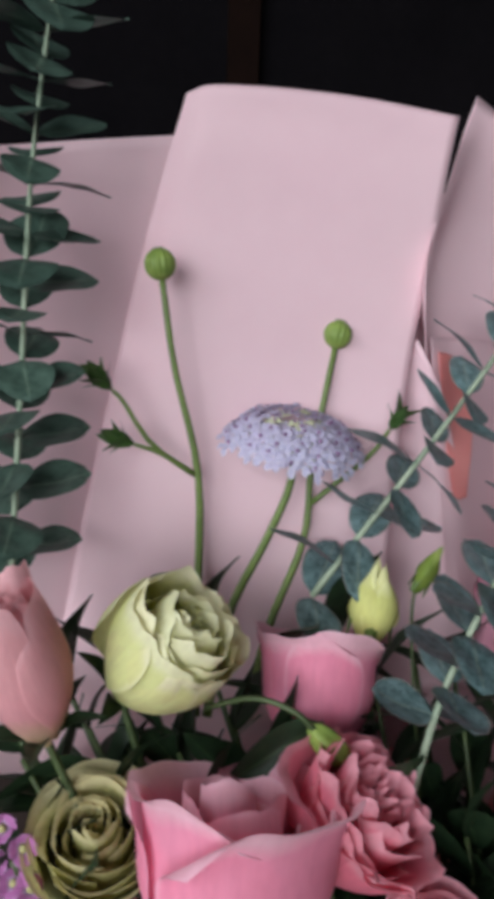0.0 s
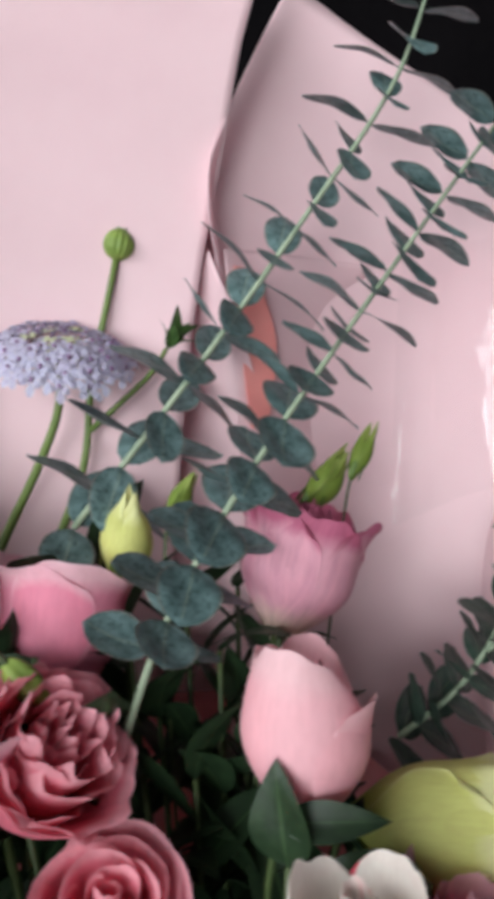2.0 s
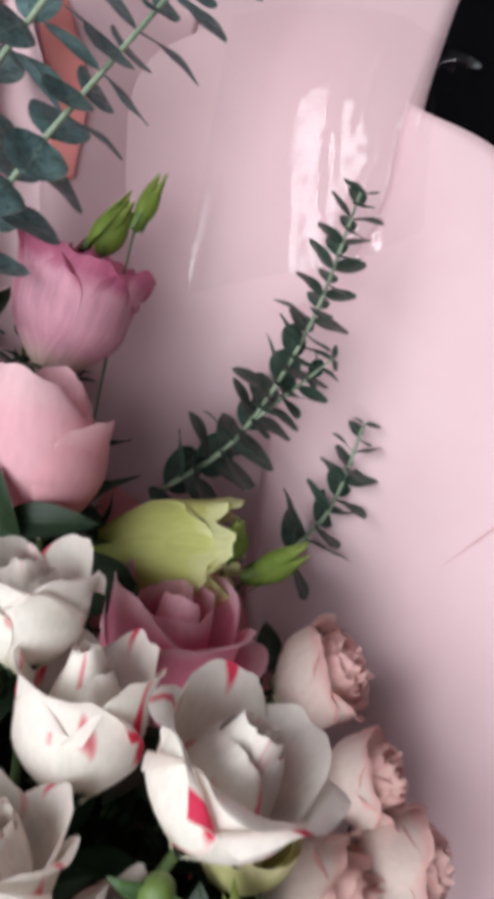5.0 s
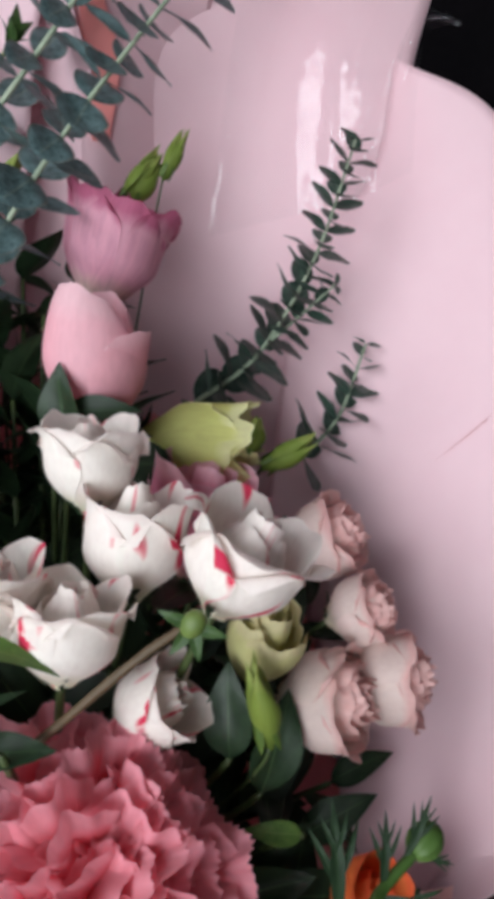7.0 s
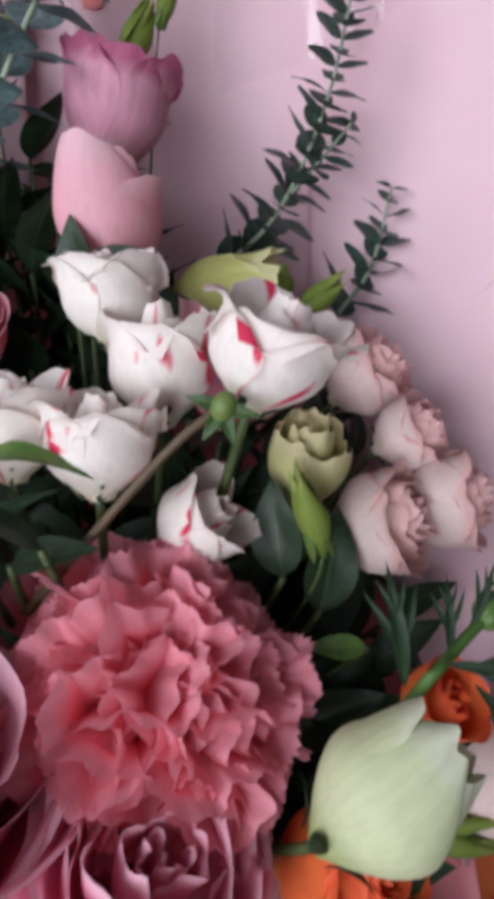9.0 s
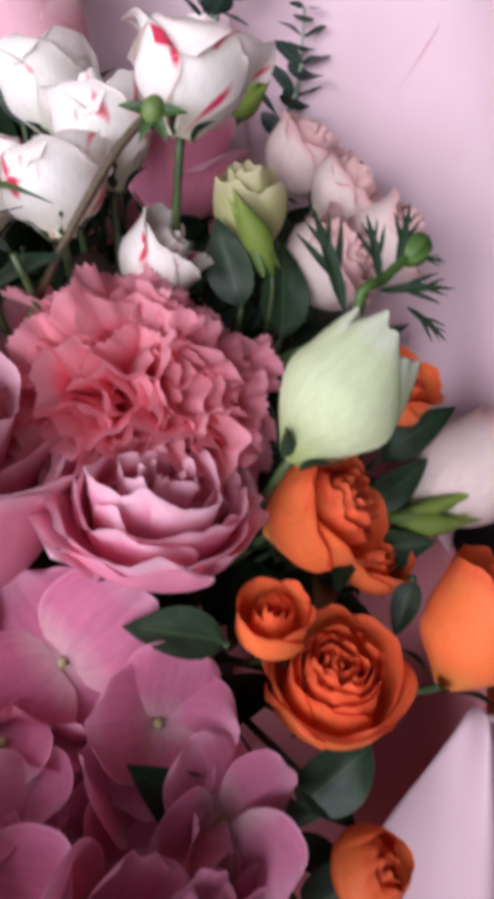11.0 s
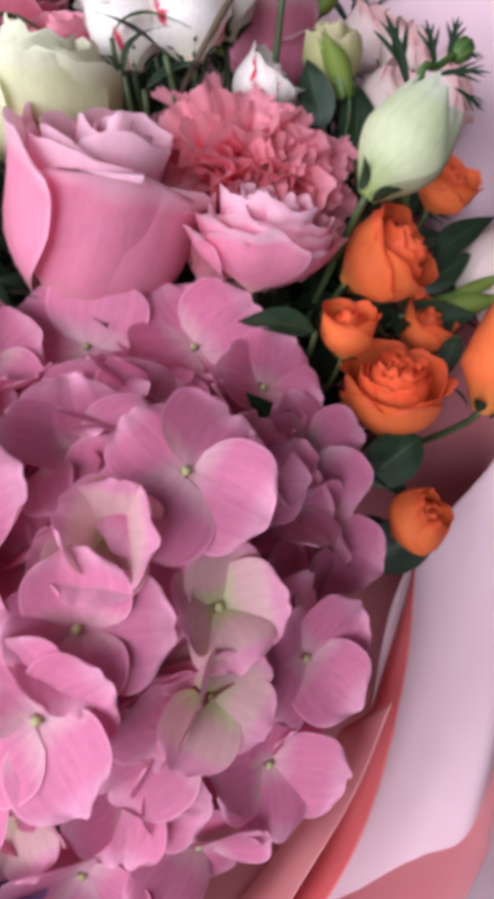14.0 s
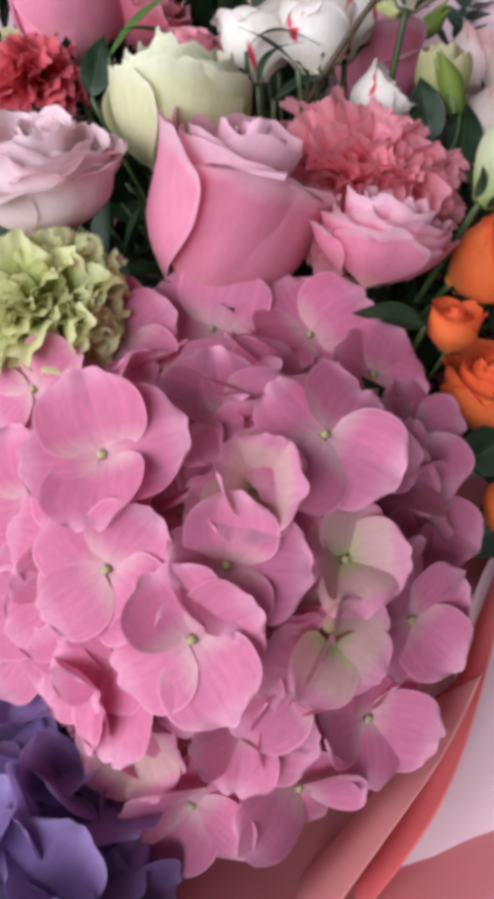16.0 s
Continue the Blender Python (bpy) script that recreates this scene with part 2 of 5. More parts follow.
EUC = leaf_material("eucalyptus_leaf", lin(56, 80, 80), lin(140, 166, 168), lin(165, 178, 162), 0.42, 0.8, rim=lin(150, 136, 126))
EUC_DARK = leaf_material("dark_eucalyptus_leaf", lin(44, 62, 54), lin(84, 106, 94), lin(120, 140, 120), 0.42, 0.3)
LEAF = leaf_material("dark_green_leaf", lin(27, 43, 28), lin(48, 68, 44), lin(80, 106, 68), 0.45)
FRESH = leaf_material("fresh_green_leaf", lin(70, 105, 50), lin(120, 150, 75), lin(140, 165, 90), 0.45, through=0.25)
SHEATH = leaf_material("bud_sepal", lin(74, 98, 44), lin(112, 136, 62), lin(134, 156, 84), 0.5, through=0.2)
STEM = plain_material("green_stem", lin(82, 102, 46), lin(112, 130, 66), 90, 0.5, 0.3)
STEM_DARK = plain_material("dark_stem", lin(50, 66, 36), lin(78, 92, 52), 90, 0.5, 0.3)
STEM_EUC = plain_material("eucalyptus_stem", lin(112, 130, 108), lin(164, 174, 150), 90, 0.6, 0.3)
STEM_BROWN = plain_material("brown_stem", lin(66, 54, 36), lin(98, 78, 54), 90, 0.6, 0.3)


# ---------------------------------------------------------------- mesh helpers
def frame_of(axis, spin=0.0, up=(0, 0, 1)):
    """Rotation whose z lies along axis, turned about it by spin degrees."""
    z = Vector(axis).normalized()
    x = Vector(up).cross(z)
    if x.length < 1e-4:
        x = Vector((1, 0, 0)).cross(z)
    x.normalize()
    m = Matrix((x, z.cross(x), z)).transposed()
    return (m @ Matrix.Rotation(radians(spin), 3, "Z")).to_4x4()


def grid_mesh(name, nu, nv, f, mat, smooth=True, closed=False):
    """A sheet of nu x nv cells; f(u, v) gives the place for u, v from 0 to 1."""
    verts = [f(i / nu, j / nv) for j in range(nv + 1) for i in range(nu + 1)]
    faces = [(j * (nu + 1) + i, j * (nu + 1) + i + 1, (j + 1) * (nu + 1) + i + 1, (j + 1) * (nu + 1) + i) for j in range(nv) for i in range(nu)]
    me = bpy.data.meshes.new(name)
    me.from_pydata(verts, [], faces)
    uv = me.uv_layers.new(name="UVMap")
    co = np.empty((len(me.loops), 2))
    idx = np.empty(len(me.loops), int)
    me.loops.foreach_get("vertex_index", idx)
    co[:, 0], co[:, 1] = (idx % (nu + 1)) / nu, (idx // (nu + 1)) / nv
    uv.data.foreach_set("uv", co.ravel())
    me.polygons.foreach_set("use_smooth", [smooth] * len(me.polygons))
    for m in mat if isinstance(mat, (list, tuple)) else [mat]:
        me.materials.append(m)
    return me


def child(name, mesh, parent, m=None, label=""):
    ob = new(name, mesh)
    ob.parent = parent
    if m is not None:
        ob.matrix_basis = m
    if label:
        ob["label"] = label
    return ob


def spline(points, n):
    """Catmull-Rom through points."""
    p = [Vector(q) for q in points]
    p = [2 * p[0] - p[1]] + p + [2 * p[-1] - p[-2]]
    out = []
    segs = len(p) - 3
    for k in range(n + 1):
        s = k / n * segs
        i = min(int(s), segs - 1)
        t = s - i
        a, b, c, d = p[i : i + 4]
        out.append(0.5 * (2 * b + (c - a) * t + (2 * a - 5 * b + 4 * c - d) * t * t + (3 * b - a - 3 * c + d) * t**3))
    return out


def tube_mesh(name, points, r0, r1, mat, sides=7, n=14, knots=0.0):
    """A tapered round stem through points."""
    pts = spline(points, n)
    rnd = random.Random(len(points) * 7 + int(r0 * 1e6))
    verts, faces = [], []
    for k, q in enumerate(pts):
        d = pts[min(k + 1, n)] - pts[max(k - 1, 0)]
        rot = frame_of(d, up=(0.3, 1, 0.1))
        r = (r0 + (r1 - r0) * k / n) * (1 + knots * rnd.uniform(-1, 1))
        for s in range(sides):
            a = math.tau * s / sides
            verts.append(q + rot.to_3x3() @ Vector((r * math.cos(a), r * math.sin(a), 0)))
    for k in range(n):
        for s in range(sides):
            faces.append((k * sides + s, k * sides + (s + 1) % sides, (k + 1) * sides + (s + 1) % sides, (k + 1) * sides + s))
    faces += [tuple(range(sides))[::-1], tuple(n * sides + s for s in range(sides))]
    me = bpy.data.meshes.new(name)
    me.from_pydata(verts, [], faces)
    me.polygons.foreach_set("use_smooth", [True] * len(me.polygons))
    me.materials.append(mat)
    return me


def thing(name, label, category, place=(0, 0, 0), group=""):
    ob = new(name)
    ob.empty_display_size = 0.01
    ob.location = place
    return tagged(ob, label, category, group)


CACHE = {}


def cached(key, make):
    if key not in CACHE:
        CACHE[key] = make()
    return CACHE[key]


# ---------------------------------------------------------------- plants
def cup_petal(kind, f, openness, mat, seed, ruffle=0.0, point=0.0, shape="rose"):
    """One petal of a cup-shaped bloom of unit radius and height; f: 0 at the core, 1 outside."""

    def make():
        rnd = random.Random(seed * 31 + int(f * 100))
        rm = 0.13 + 0.72 * f**0.9
        rt = rm * max(0.1, 0.62 + 0.1 * f + openness * (0.2 + 0.45 * f) if shape == "rose" else 0.5 + openness * (0.3 + 0.6 * f))
        h = 0.92 + 0.08 * math.sin(math.pi * f) - 0.16 * f * max(0.0, openness) + rnd.uniform(-0.035, 0.035)
        half = (2.1 - 0.62 * f) * rnd.uniform(0.92, 1.08)
        roll = max(0.0, openness) * (0.04 + 0.24 * f) * rnd.uniform(0.5, 1.4)
        ph, ph2 = rnd.uniform(0, 6.3), rnd.uniform(0, 6.3)
        tilt, swell = rnd.uniform(-0.05, 0.05) * (0.3 + 0.7 * f), rnd.uniform(-0.04, 0.04)
        skew = rnd.uniform(-0.25, 0.25)

        def at(u, v):
            s = 2 * u - 1
            if shape == "lis":
                r = rm * (0.16 + 0.84 * math.sin(min(v * 1.2, 1.0) * math.pi / 2) ** 0.9)
            else:
                r = rm * (0.34 + 0.66 * math.sin(min(v * 1.9, 1.0) * math.pi / 2))
            k = max(0.0, (v - 0.4) / 0.6)
            r += (rt - rm) * k * k
            spread = half * (0.5 + 0.5 * math.sin(min(1, v * 1.6) * math.pi / 2)) * (1 - 0.14 * k**6)
            a = s * spread
            drop = (0.05 + 0.09 * f) * s**4 + 0.05 * s * skew
            z = h * v * (1 - drop * v) + point * (1 - abs(s)) ** 2 * v**3
            mid = math.exp(-6 * (s - skew) ** 2)
            edge = max(0.0, v - 0.68) / 0.32
            curl = roll * (0.45 + 0.75 * mid)
            r += curl * edge**2 + 0.05 * s + 0.05 * f * s * s * v + swell * math.sin(3 * s + ph) * v
            z -= curl * 0.6 * edge**3
            w = ruffle * v**3
            r += w * (math.sin(6 * s + ph) * 0.6 + math.sin(13 * s + ph2) * 0.35)
            z += w * (math.sin(8 * s + ph2) * 0.6 + 0.25 * math.sin(19 * s + ph)) + tilt * s * v
            r = max(r, 0.01)
            return (r * math.cos(a), r * math.sin(a), z)

        return grid_mesh("petal", 22 if ruffle > 0.04 else 14, 12, at, mat)

    return cached((round(f, 2), openness, mat.name, seed, ruffle, point, shape), make)


def leaf_mesh(key, length, width, mat, bend=0.15, fold=0.15, tip=1.0, lobes=0.0, nu=6, nv=10):
    """A leaf along +y with its face to +z; tip: 1 pointed, 0 round."""

    def make():
        def at(u, v):
            s = 2 * u - 1
            w = math.sin(math.pi * min(1, v ** (0.8 if tip > 0.5 else 0.95))) ** (0.85 if tip > 0.5 else 0.55)
            if tip > 0.5:
                w *= 1 - 0.25 * v
            w *= 1 + lobes * math.sin(v * 40)
            return (s * w * width / 2, length * v, fold * width * abs(s) * w + bend * length * (v - v * v * 1.6) + 0.02 * width * math.sin(9 * v + 3 * s))

        return grid_mesh("leaf", nu, nv, at, mat)

    return cached(("leaf", key, mat.name), make)


def sepals(parent, axis_m, r, length, n, mat, base=0.0, open_by=0.6, slim=0.42, bend=0.25):
    me = leaf_mesh(("sepal", round(length, 4), slim), length, length * slim, mat, bend, 0.2, 1.0)
    for k in range(n):
        m = axis_m @ Matrix.Translation((0, 0, base)) @ Matrix.Rotation(math.tau * k / n + 0.3, 4, "Z") @ Matrix.Translation((0, r, 0)) @ Matrix.Rotation(radians(90 - 55 * open_by), 4, "X")
        child("sepal", me, parent, m)


ROOT = Vector((0.0, 0.12, 0.80))


def stem_from(place, axis, low, parent, mat, r=0.0022, label=""):
    """A stem that runs from below a bloom down to where the bouquet is tied."""
    p, a = Vector(place), Vector(axis).normalized()
    b = p - a * low
    c = b - a * 0.008 - Vector((0, 0, 0.003))
    mid = (c - a * 0.012).lerp(ROOT, 0.4)
    end = ROOT + (c - ROOT).normalized() * 0.02
    pts = []
    for k in range(9):
        s = k / 8
        pts.append(b * (1 - s) ** 3 + c * 3 * s * (1 - s) ** 2 + mid * 3 * s * s * (1 - s) + end * s**3 - p)
    child("stem", tube_mesh("stem", pts, r * 0.85, r * 1.1, mat, 6, 14), parent, None, label)


def shell_petal(mat, seed, lean):
    """A broad outer petal with a rounded top, of unit radius and height, its middle along x."""

    def make():
        rnd = random.Random(seed * 17)
        wave, skew = rnd.uniform(0, 6.3), rnd.uniform(-0.2, 0.2)

        def at(u, v):
            s = 2 * u - 1
            top = max(0.0, v - 0.5) / 0.5
            half = 1.25 * math.sin(min(1.0, 0.2 + v * 1.5) * math.pi / 2) * math.sqrt(max(0.0, 1 - top**2.4)) + 0.02
            r = 0.3 + 0.74 * math.sin(min(1.0, v * 1.6) * math.pi / 2) + lean * top * top
            r += 0.16 * max(0.0, v - 0.8) / 0.2 * max(0.0, v - 0.8) / 0.2 * (0.6 + 0.4 * math.sin(2 * s + wave)) + 0.05 * abs(s) ** 3
            r += 0.02 * math.sin(4 * s + wave) * v + 0.012 * math.sin(9 * s + 5 * v + wave) * v * v
            z = v * (1.0 + skew * 0.15 * s) - 0.05 * abs(s) ** 3 * v
            return (r * math.cos(s * half + skew * v), r * math.sin(s * half + skew * v), z)

        return grid_mesh("petal", 16, 16, at, mat)

    return cached(("shell", mat.name, seed, lean), make)


def wide_petal(mat, seed, half, flare, curl, point, shoulder, ruffle):
    """A broad outer petal of unit radius and height with a rounded top edge, its middle along x."""

    def make():
        rnd = random.Random(seed * 13 + 5)
        p1, p2, p3 = (rnd.uniform(0, 6.3) for _ in range(3))
        skew, lop = rnd.uniform(-0.18, 0.18), rnd.uniform(-0.12, 0.12)

        def at(u, v):
            s = 2 * u - 1
            k, edge = max(0.0, (v - 0.4) / 0.6), max(0.0, (v - 0.72) / 0.28)
            r = 0.2 + 0.8 * math.sin(min(1.0, v * 1.75) * math.pi / 2) + flare * k * k
            lip = curl * (0.35 + 0.65 * math.exp(-4 * (s - skew) ** 2)) * (1 + 0.35 * math.sin(3 * s + p1))
            r += lip * edge**2 + 0.02 * s + 0.035 * math.sin(2.6 * s + 2 * v + p2) * v
            z = v * (1 - shoulder * abs(s) ** 2.8 * v + lop * s * v) + point * math.exp(-14 * (s - skew) ** 2) * v**3 - lip * 0.75 * edge**3
            w = ruffle * v**3
            r += w * (math.sin(5 * s + p1) + 0.5 * math.sin(11 * s + p3))
            z += w * (0.7 * math.sin(6 * s + p2) + 0.35 * math.sin(15 * s + p1)) + 0.012 * math.sin(9 * s + p3) * v**4
            a = s * half * (0.42 + 0.58 * math.sin(min(1.0, v * 1.7) * math.pi / 2)) * math.sqrt(1 - 0.5 * k**5) + skew * 0.3 * v
            return (r * math.cos(a), r * math.sin(a), z)

        return grid_mesh("petal", 22, 16, at, mat)

    return cached(("wide", mat.name, seed, half, flare, curl, point, shoulder, ruffle), make)


def bloom(name, label, place, axis, radius, height, mat, openness=0.6, rings=(2, 3, 3, 4, 5, 5), ruffle=0.018, point=0.0, shape="rose", spin=0.0, seed=1, sepal=5, stem=STEM_DARK, group="", leaf=LEAF, fs=None, shells=(), facing=None, outer=(), heart=(1.0, 1.0), shoulder=0.3, frill=0.0):
    """A rose, lisianthus or bud: rings of petals round an axis, sepals and a stem. place: the bloom's middle."""
    ob = thing(name, label, "flower", place, group)
    top = frame_of(axis, spin) @ Matrix.Translation((0, 0, -height * 0.5))
    size = Matrix.Diagonal((radius, radius, height, 1))
    rnd = random.Random(seed)
    total = len(rings)
    for i, n in enumerate(rings):
        f = fs[i] if fs else (i / max(1, total - 1)) * 0.96 + 0.02
        for k in range(n):
            a = math.tau * (k + 0.37 * i) / n + rnd.uniform(-0.12, 0.12)
            me = cup_petal(name, f, openness, mat, rnd.randint(1, 4), ruffle, point, shape)
            wob = Matrix.Rotation(rnd.uniform(-0.02, 0.30) * f * min(1, max(0, openness)), 4, "Y") @ Matrix.Rotation(rnd.uniform(-0.07, 0.07), 4, "X") @ Matrix.Diagonal((rnd.uniform(0.94, 1.05), rnd.uniform(0.94, 1.05), rnd.uniform(0.93, 1.04), 1))
            child("petal", me, ob, top @ size @ Matrix.Diagonal((heart[0], heart[0], heart[1], 1)) @ Matrix.Rotation(a, 4, "Z") @ wob)
    if shells:
        way = top.to_3x3().inverted() @ Vector(facing)
        side = math.atan2(way.y, way.x)
        for k, (turn, tall, wide, lean) in enumerate(shells):
            child("petal", shell_petal(mat, seed % 3 + k + 1, lean), ob, top @ size @ Matrix.Rotation(side + radians(turn), 4, "Z") @ Matrix.Diagonal((0.82 + 0.04 * k, wide * (0.82 + 0.04 * k), tall, 1)))
    if outer:
        way = top.to_3x3().inverted() @ Vector(facing)
        side = math.atan2(way.y, way.x)
        for k, (turn, wide, tall, half, flare, curl, point) in enumerate(outer):
            child("petal", wide_petal(mat, (seed + k) % 5, half * 1.3, flare * (0.45 if flare > 0 else 0.9), curl * 0.7, point * 0.2, shoulder * 0.7, frill), ob, top @ size @ Matrix.Rotation(side + radians(turn), 4, "Z") @ Matrix.Diagonal((wide, wide, tall, 1)))
    shells = shells or outer
    if sepal and name.endswith("bud"):
        sepals(ob, top, radius * 0.62, height * 0.7, 4, SHEATH, base=0.02 * height, open_by=-0.05, slim=0.22, bend=-0.12)
    elif sepal:
        sepals(ob, top, radius * (0.3 if shells else 0.16), height * (0.3 if shells else 0.36), sepal, leaf, base=-0.01 * height, open_by=1.1 if openness > -0.2 else 0.75)
    stem_from(place, axis, height * 0.48, ob, stem, min(0.0016, radius * 0.11))
    return ob


def carnation(name, label, place, axis, radius, mat, n=70, seed=1, flat=0.75, group=""):
    """A ball of frilled petals with toothed rims."""
    ob = thing(name, label, "flower", place, group)
    rnd = random.Random(seed)

    def petal(var):
        r2 = random.Random(var)
        p1, p2, p3 = (r2.uniform(0, 6.3) for _ in range(3))

        def at(u, v):
            s = 2 * u - 1
            wide = 0.07 + 0.32 * v**1.35
            rim = max(0.0, v - 0.7) / 0.3
            teeth = 0.042 * (abs((s * 7.5 + p3) % 1.0 - 0.5) * 2 - 0.5) * rim**2 + 0.05 * math.sin(s * 4 + p3) * rim
            y = v * (1 - 0.2 * s * s * v) + teeth
            z = v**2 * (0.075 * math.sin(4 * s + p1) + 0.032 * math.sin(11 * s + p2) * rim) - 0.2 * v**3 + 0.12 * s * s * v
            return (s * wide, y, z)

        return grid_mesh("petal", 30, 8, at, mat)

    base = frame_of(axis) @ Matrix.Translation((0, 0, -radius * 0.55))
    for k in range(n):
        q = (k + 0.5) / n
        th = math.acos(1 - q * 0.98) * 0.98
        ph = k * 2.399963
        d = radius * (0.9 + 0.12 * rnd.random()) * (1.0 + 0.12 * math.sin(th))
        m = base @ Matrix.Translation((rnd.gauss(0, 0.13) * radius, rnd.gauss(0, 0.13) * radius, rnd.uniform(-0.1, 0.08) * radius)) @ Matrix.Diagonal((1, 1, flat + 0.35, 1)) @ Matrix.Rotation(ph, 4, "Z") @ Matrix.Rotation(math.pi / 2 - th, 4, "X") @ Matrix.Rotation(rnd.uniform(-1.2, 1.2), 4, "Y") @ Matrix.Scale(d, 4)
        child("petal", cached(("carn", mat.name, k % 9), lambda: petal(k % 9)), ob, m)
    child("calyx", tube_mesh("calyx", [base.translation - Vector(axis).normalized() * 0.018, base.translation, base.translation + Vector(axis).normalized() * 0.012], 0.005, 0.009, STEM), ob)
    stem_from(place, axis, radius * 0.6 + 0.01, ob, STEM_DARK)
    return ob


def floret_petal(var, mat, wide=1.0):
    """A broad rounded petal along +y, cupped or bent back, with a wavy rim."""

    def make():
        r2 = random.Random(var * 7 + 3)
        p1, p2, p3 = (r2.uniform(0, 6.3) for _ in range(3))
        bend, cup, twist, notch = r2.uniform(-0.34, 0.22), r2.uniform(-0.16, 0.34), r2.uniform(-0.22, 0.22), r2.uniform(-0.02, 0.07)

        def at(u, v):
            s = 2 * u - 1
            w = 0.6 * wide * max(0.0, 1 - abs(1.86 * v - 0.92) ** 2.5) ** 0.5 + 0.05
            y = v * (1 - 0.10 * s * s * v) - notch * math.exp(-20 * s * s) * v**6 + 0.02 * math.sin(5 * s + p3) * v**3
            z = cup * w * s * s + bend * v * v * 0.7 + twist * s * v * w + v * v * (0.035 * math.sin(4.2 * s + p2) + 0.016 * math.sin(9 * s + p1)) - 0.03 * math.exp(-30 * s * s) * v
            return (s * w, y, z)

        return grid_mesh("petal", 12, 12, at, mat)

    return cached(("floret", var, mat.name, wide), make)


def floret(parent, place, axis, size, mat, spin=0.0, seed=0, cup=18.0, eye=None):
    """Four round petals about a small eye."""
    fl = new("floret")
    fl.empty_display_size = 0.005
    fl.parent = parent
    fl.matrix_basis = Matrix.Translation(place) @ frame_of(axis, spin)
    rnd = random.Random(seed)
    for k in range(4):
        m = Matrix.Rotation(math.tau * k / 4 + rnd.uniform(-0.12, 0.12), 4, "Z") @ Matrix.Translation((0, 0.0012, 0.0005 * (k % 2))) @ Matrix.Rotation(radians(cup + rnd.uniform(-18, 20)), 4, "X") @ Matrix.Rotation(0.12 + rnd.uniform(-0.12, 0.12), 4, "Y") @ Matrix.Scale(size * rnd.uniform(0.86, 1.08), 4)
        child("petal", floret_petal(rnd.randint(0, 15), mat), fl, m)
    if eye:
        child("eye", cached(("eye", eye.name), lambda: ball_mesh("eye", 1.0, eye)), fl, Matrix.Translation((0, 0, 0.0012)) @ Matrix.Diagonal((0.0013, 0.0013, 0.0011, 1)))
    return fl


def ball_mesh(name, r, mat, ridges=0, depth=0.0, stretch=1.0, nu=16, nv=10, point=0.0):
    """A round head, with ridges along it if wished."""

    def at(u, v):
        a, b = math.tau * u, math.pi * v
        q = r * (1 + depth * math.cos(ridges * a) * math.sin(b) ** 0.5)
        z = -math.cos(b) * r * stretch
        if point and v > 0.5:
            z += point * r * ((v - 0.5) * 2) ** 3
        return (q * math.sin(b) * math.cos(a), q * math.sin(b) * math.sin(a), z)

    return grid_mesh(name, nu if not ridges else ridges * 6, nv, at, mat)


def eucalyptus(name, label, points, n, size0, size1, leaf, roundness, seed=1, r0=0.0014, r1=0.0007, tip=0.2, face=(0, -0.88, 0.47), lift=35, tuft=True, bare=0, tilt=(0.2, 0.5)):
    """A sprig with pairs of leaves, each pair set across the one before."""
    ob = thing(name, label, "eucalyptus", points[0])
    p0 = Vector(points[0])
    child("stem", tube_mesh("stem", [Vector(q) - p0 for q in points], r0, r1, STEM_EUC, 7, 24, 0.06), ob)
    fine = spline(points, 240)
    run = np.cumsum([0.0] + [(b - a).length for a, b in zip(fine, fine[1:])])
    rnd = random.Random(seed)
    for k in range(bare, n + 1):
        s = (k / n) ** 0.9
        i = int(np.searchsorted(run, s * run[-1] * 0.999))
        d = (fine[min(i + 4, 240)] - fine[max(i - 4, 0)]).normalized()
        size = (size0 + (size1 - size0) * s) * rnd.uniform(0.85, 1.12)
        if k == n and tuft:
            size *= 0.8
        for side in (0, 1):
            turn = 180 * side + 12 + (90 if k % 2 else 0) + rnd.uniform(-16, 16)
            var = rnd.randint(0, 3)
            me = leaf_mesh((name, roundness, var), 1.0, roundness, leaf, (0.10, -0.12, 0.14, -0.04)[var], (0.05, 0.10, 0.03, 0.08)[var], 0.0 if roundness > 0.62 else tip)
            lean = (d + Vector(face) * tilt[k % 2 == 0]).normalized()
            m = Matrix.Translation(fine[i] - p0) @ frame_of(lean, turn, face) @ Matrix.Translation((0, r0 * 0.6, 0)) @ Matrix.Rotation(radians(lift + rnd.uniform(-13, 13)), 4, "X") @ Matrix.Rotation(rnd.uniform(-0.28, 0.28), 4, "Y") @ Matrix.Scale(size, 4)
            child("leaf", me, ob, m)
    return ob


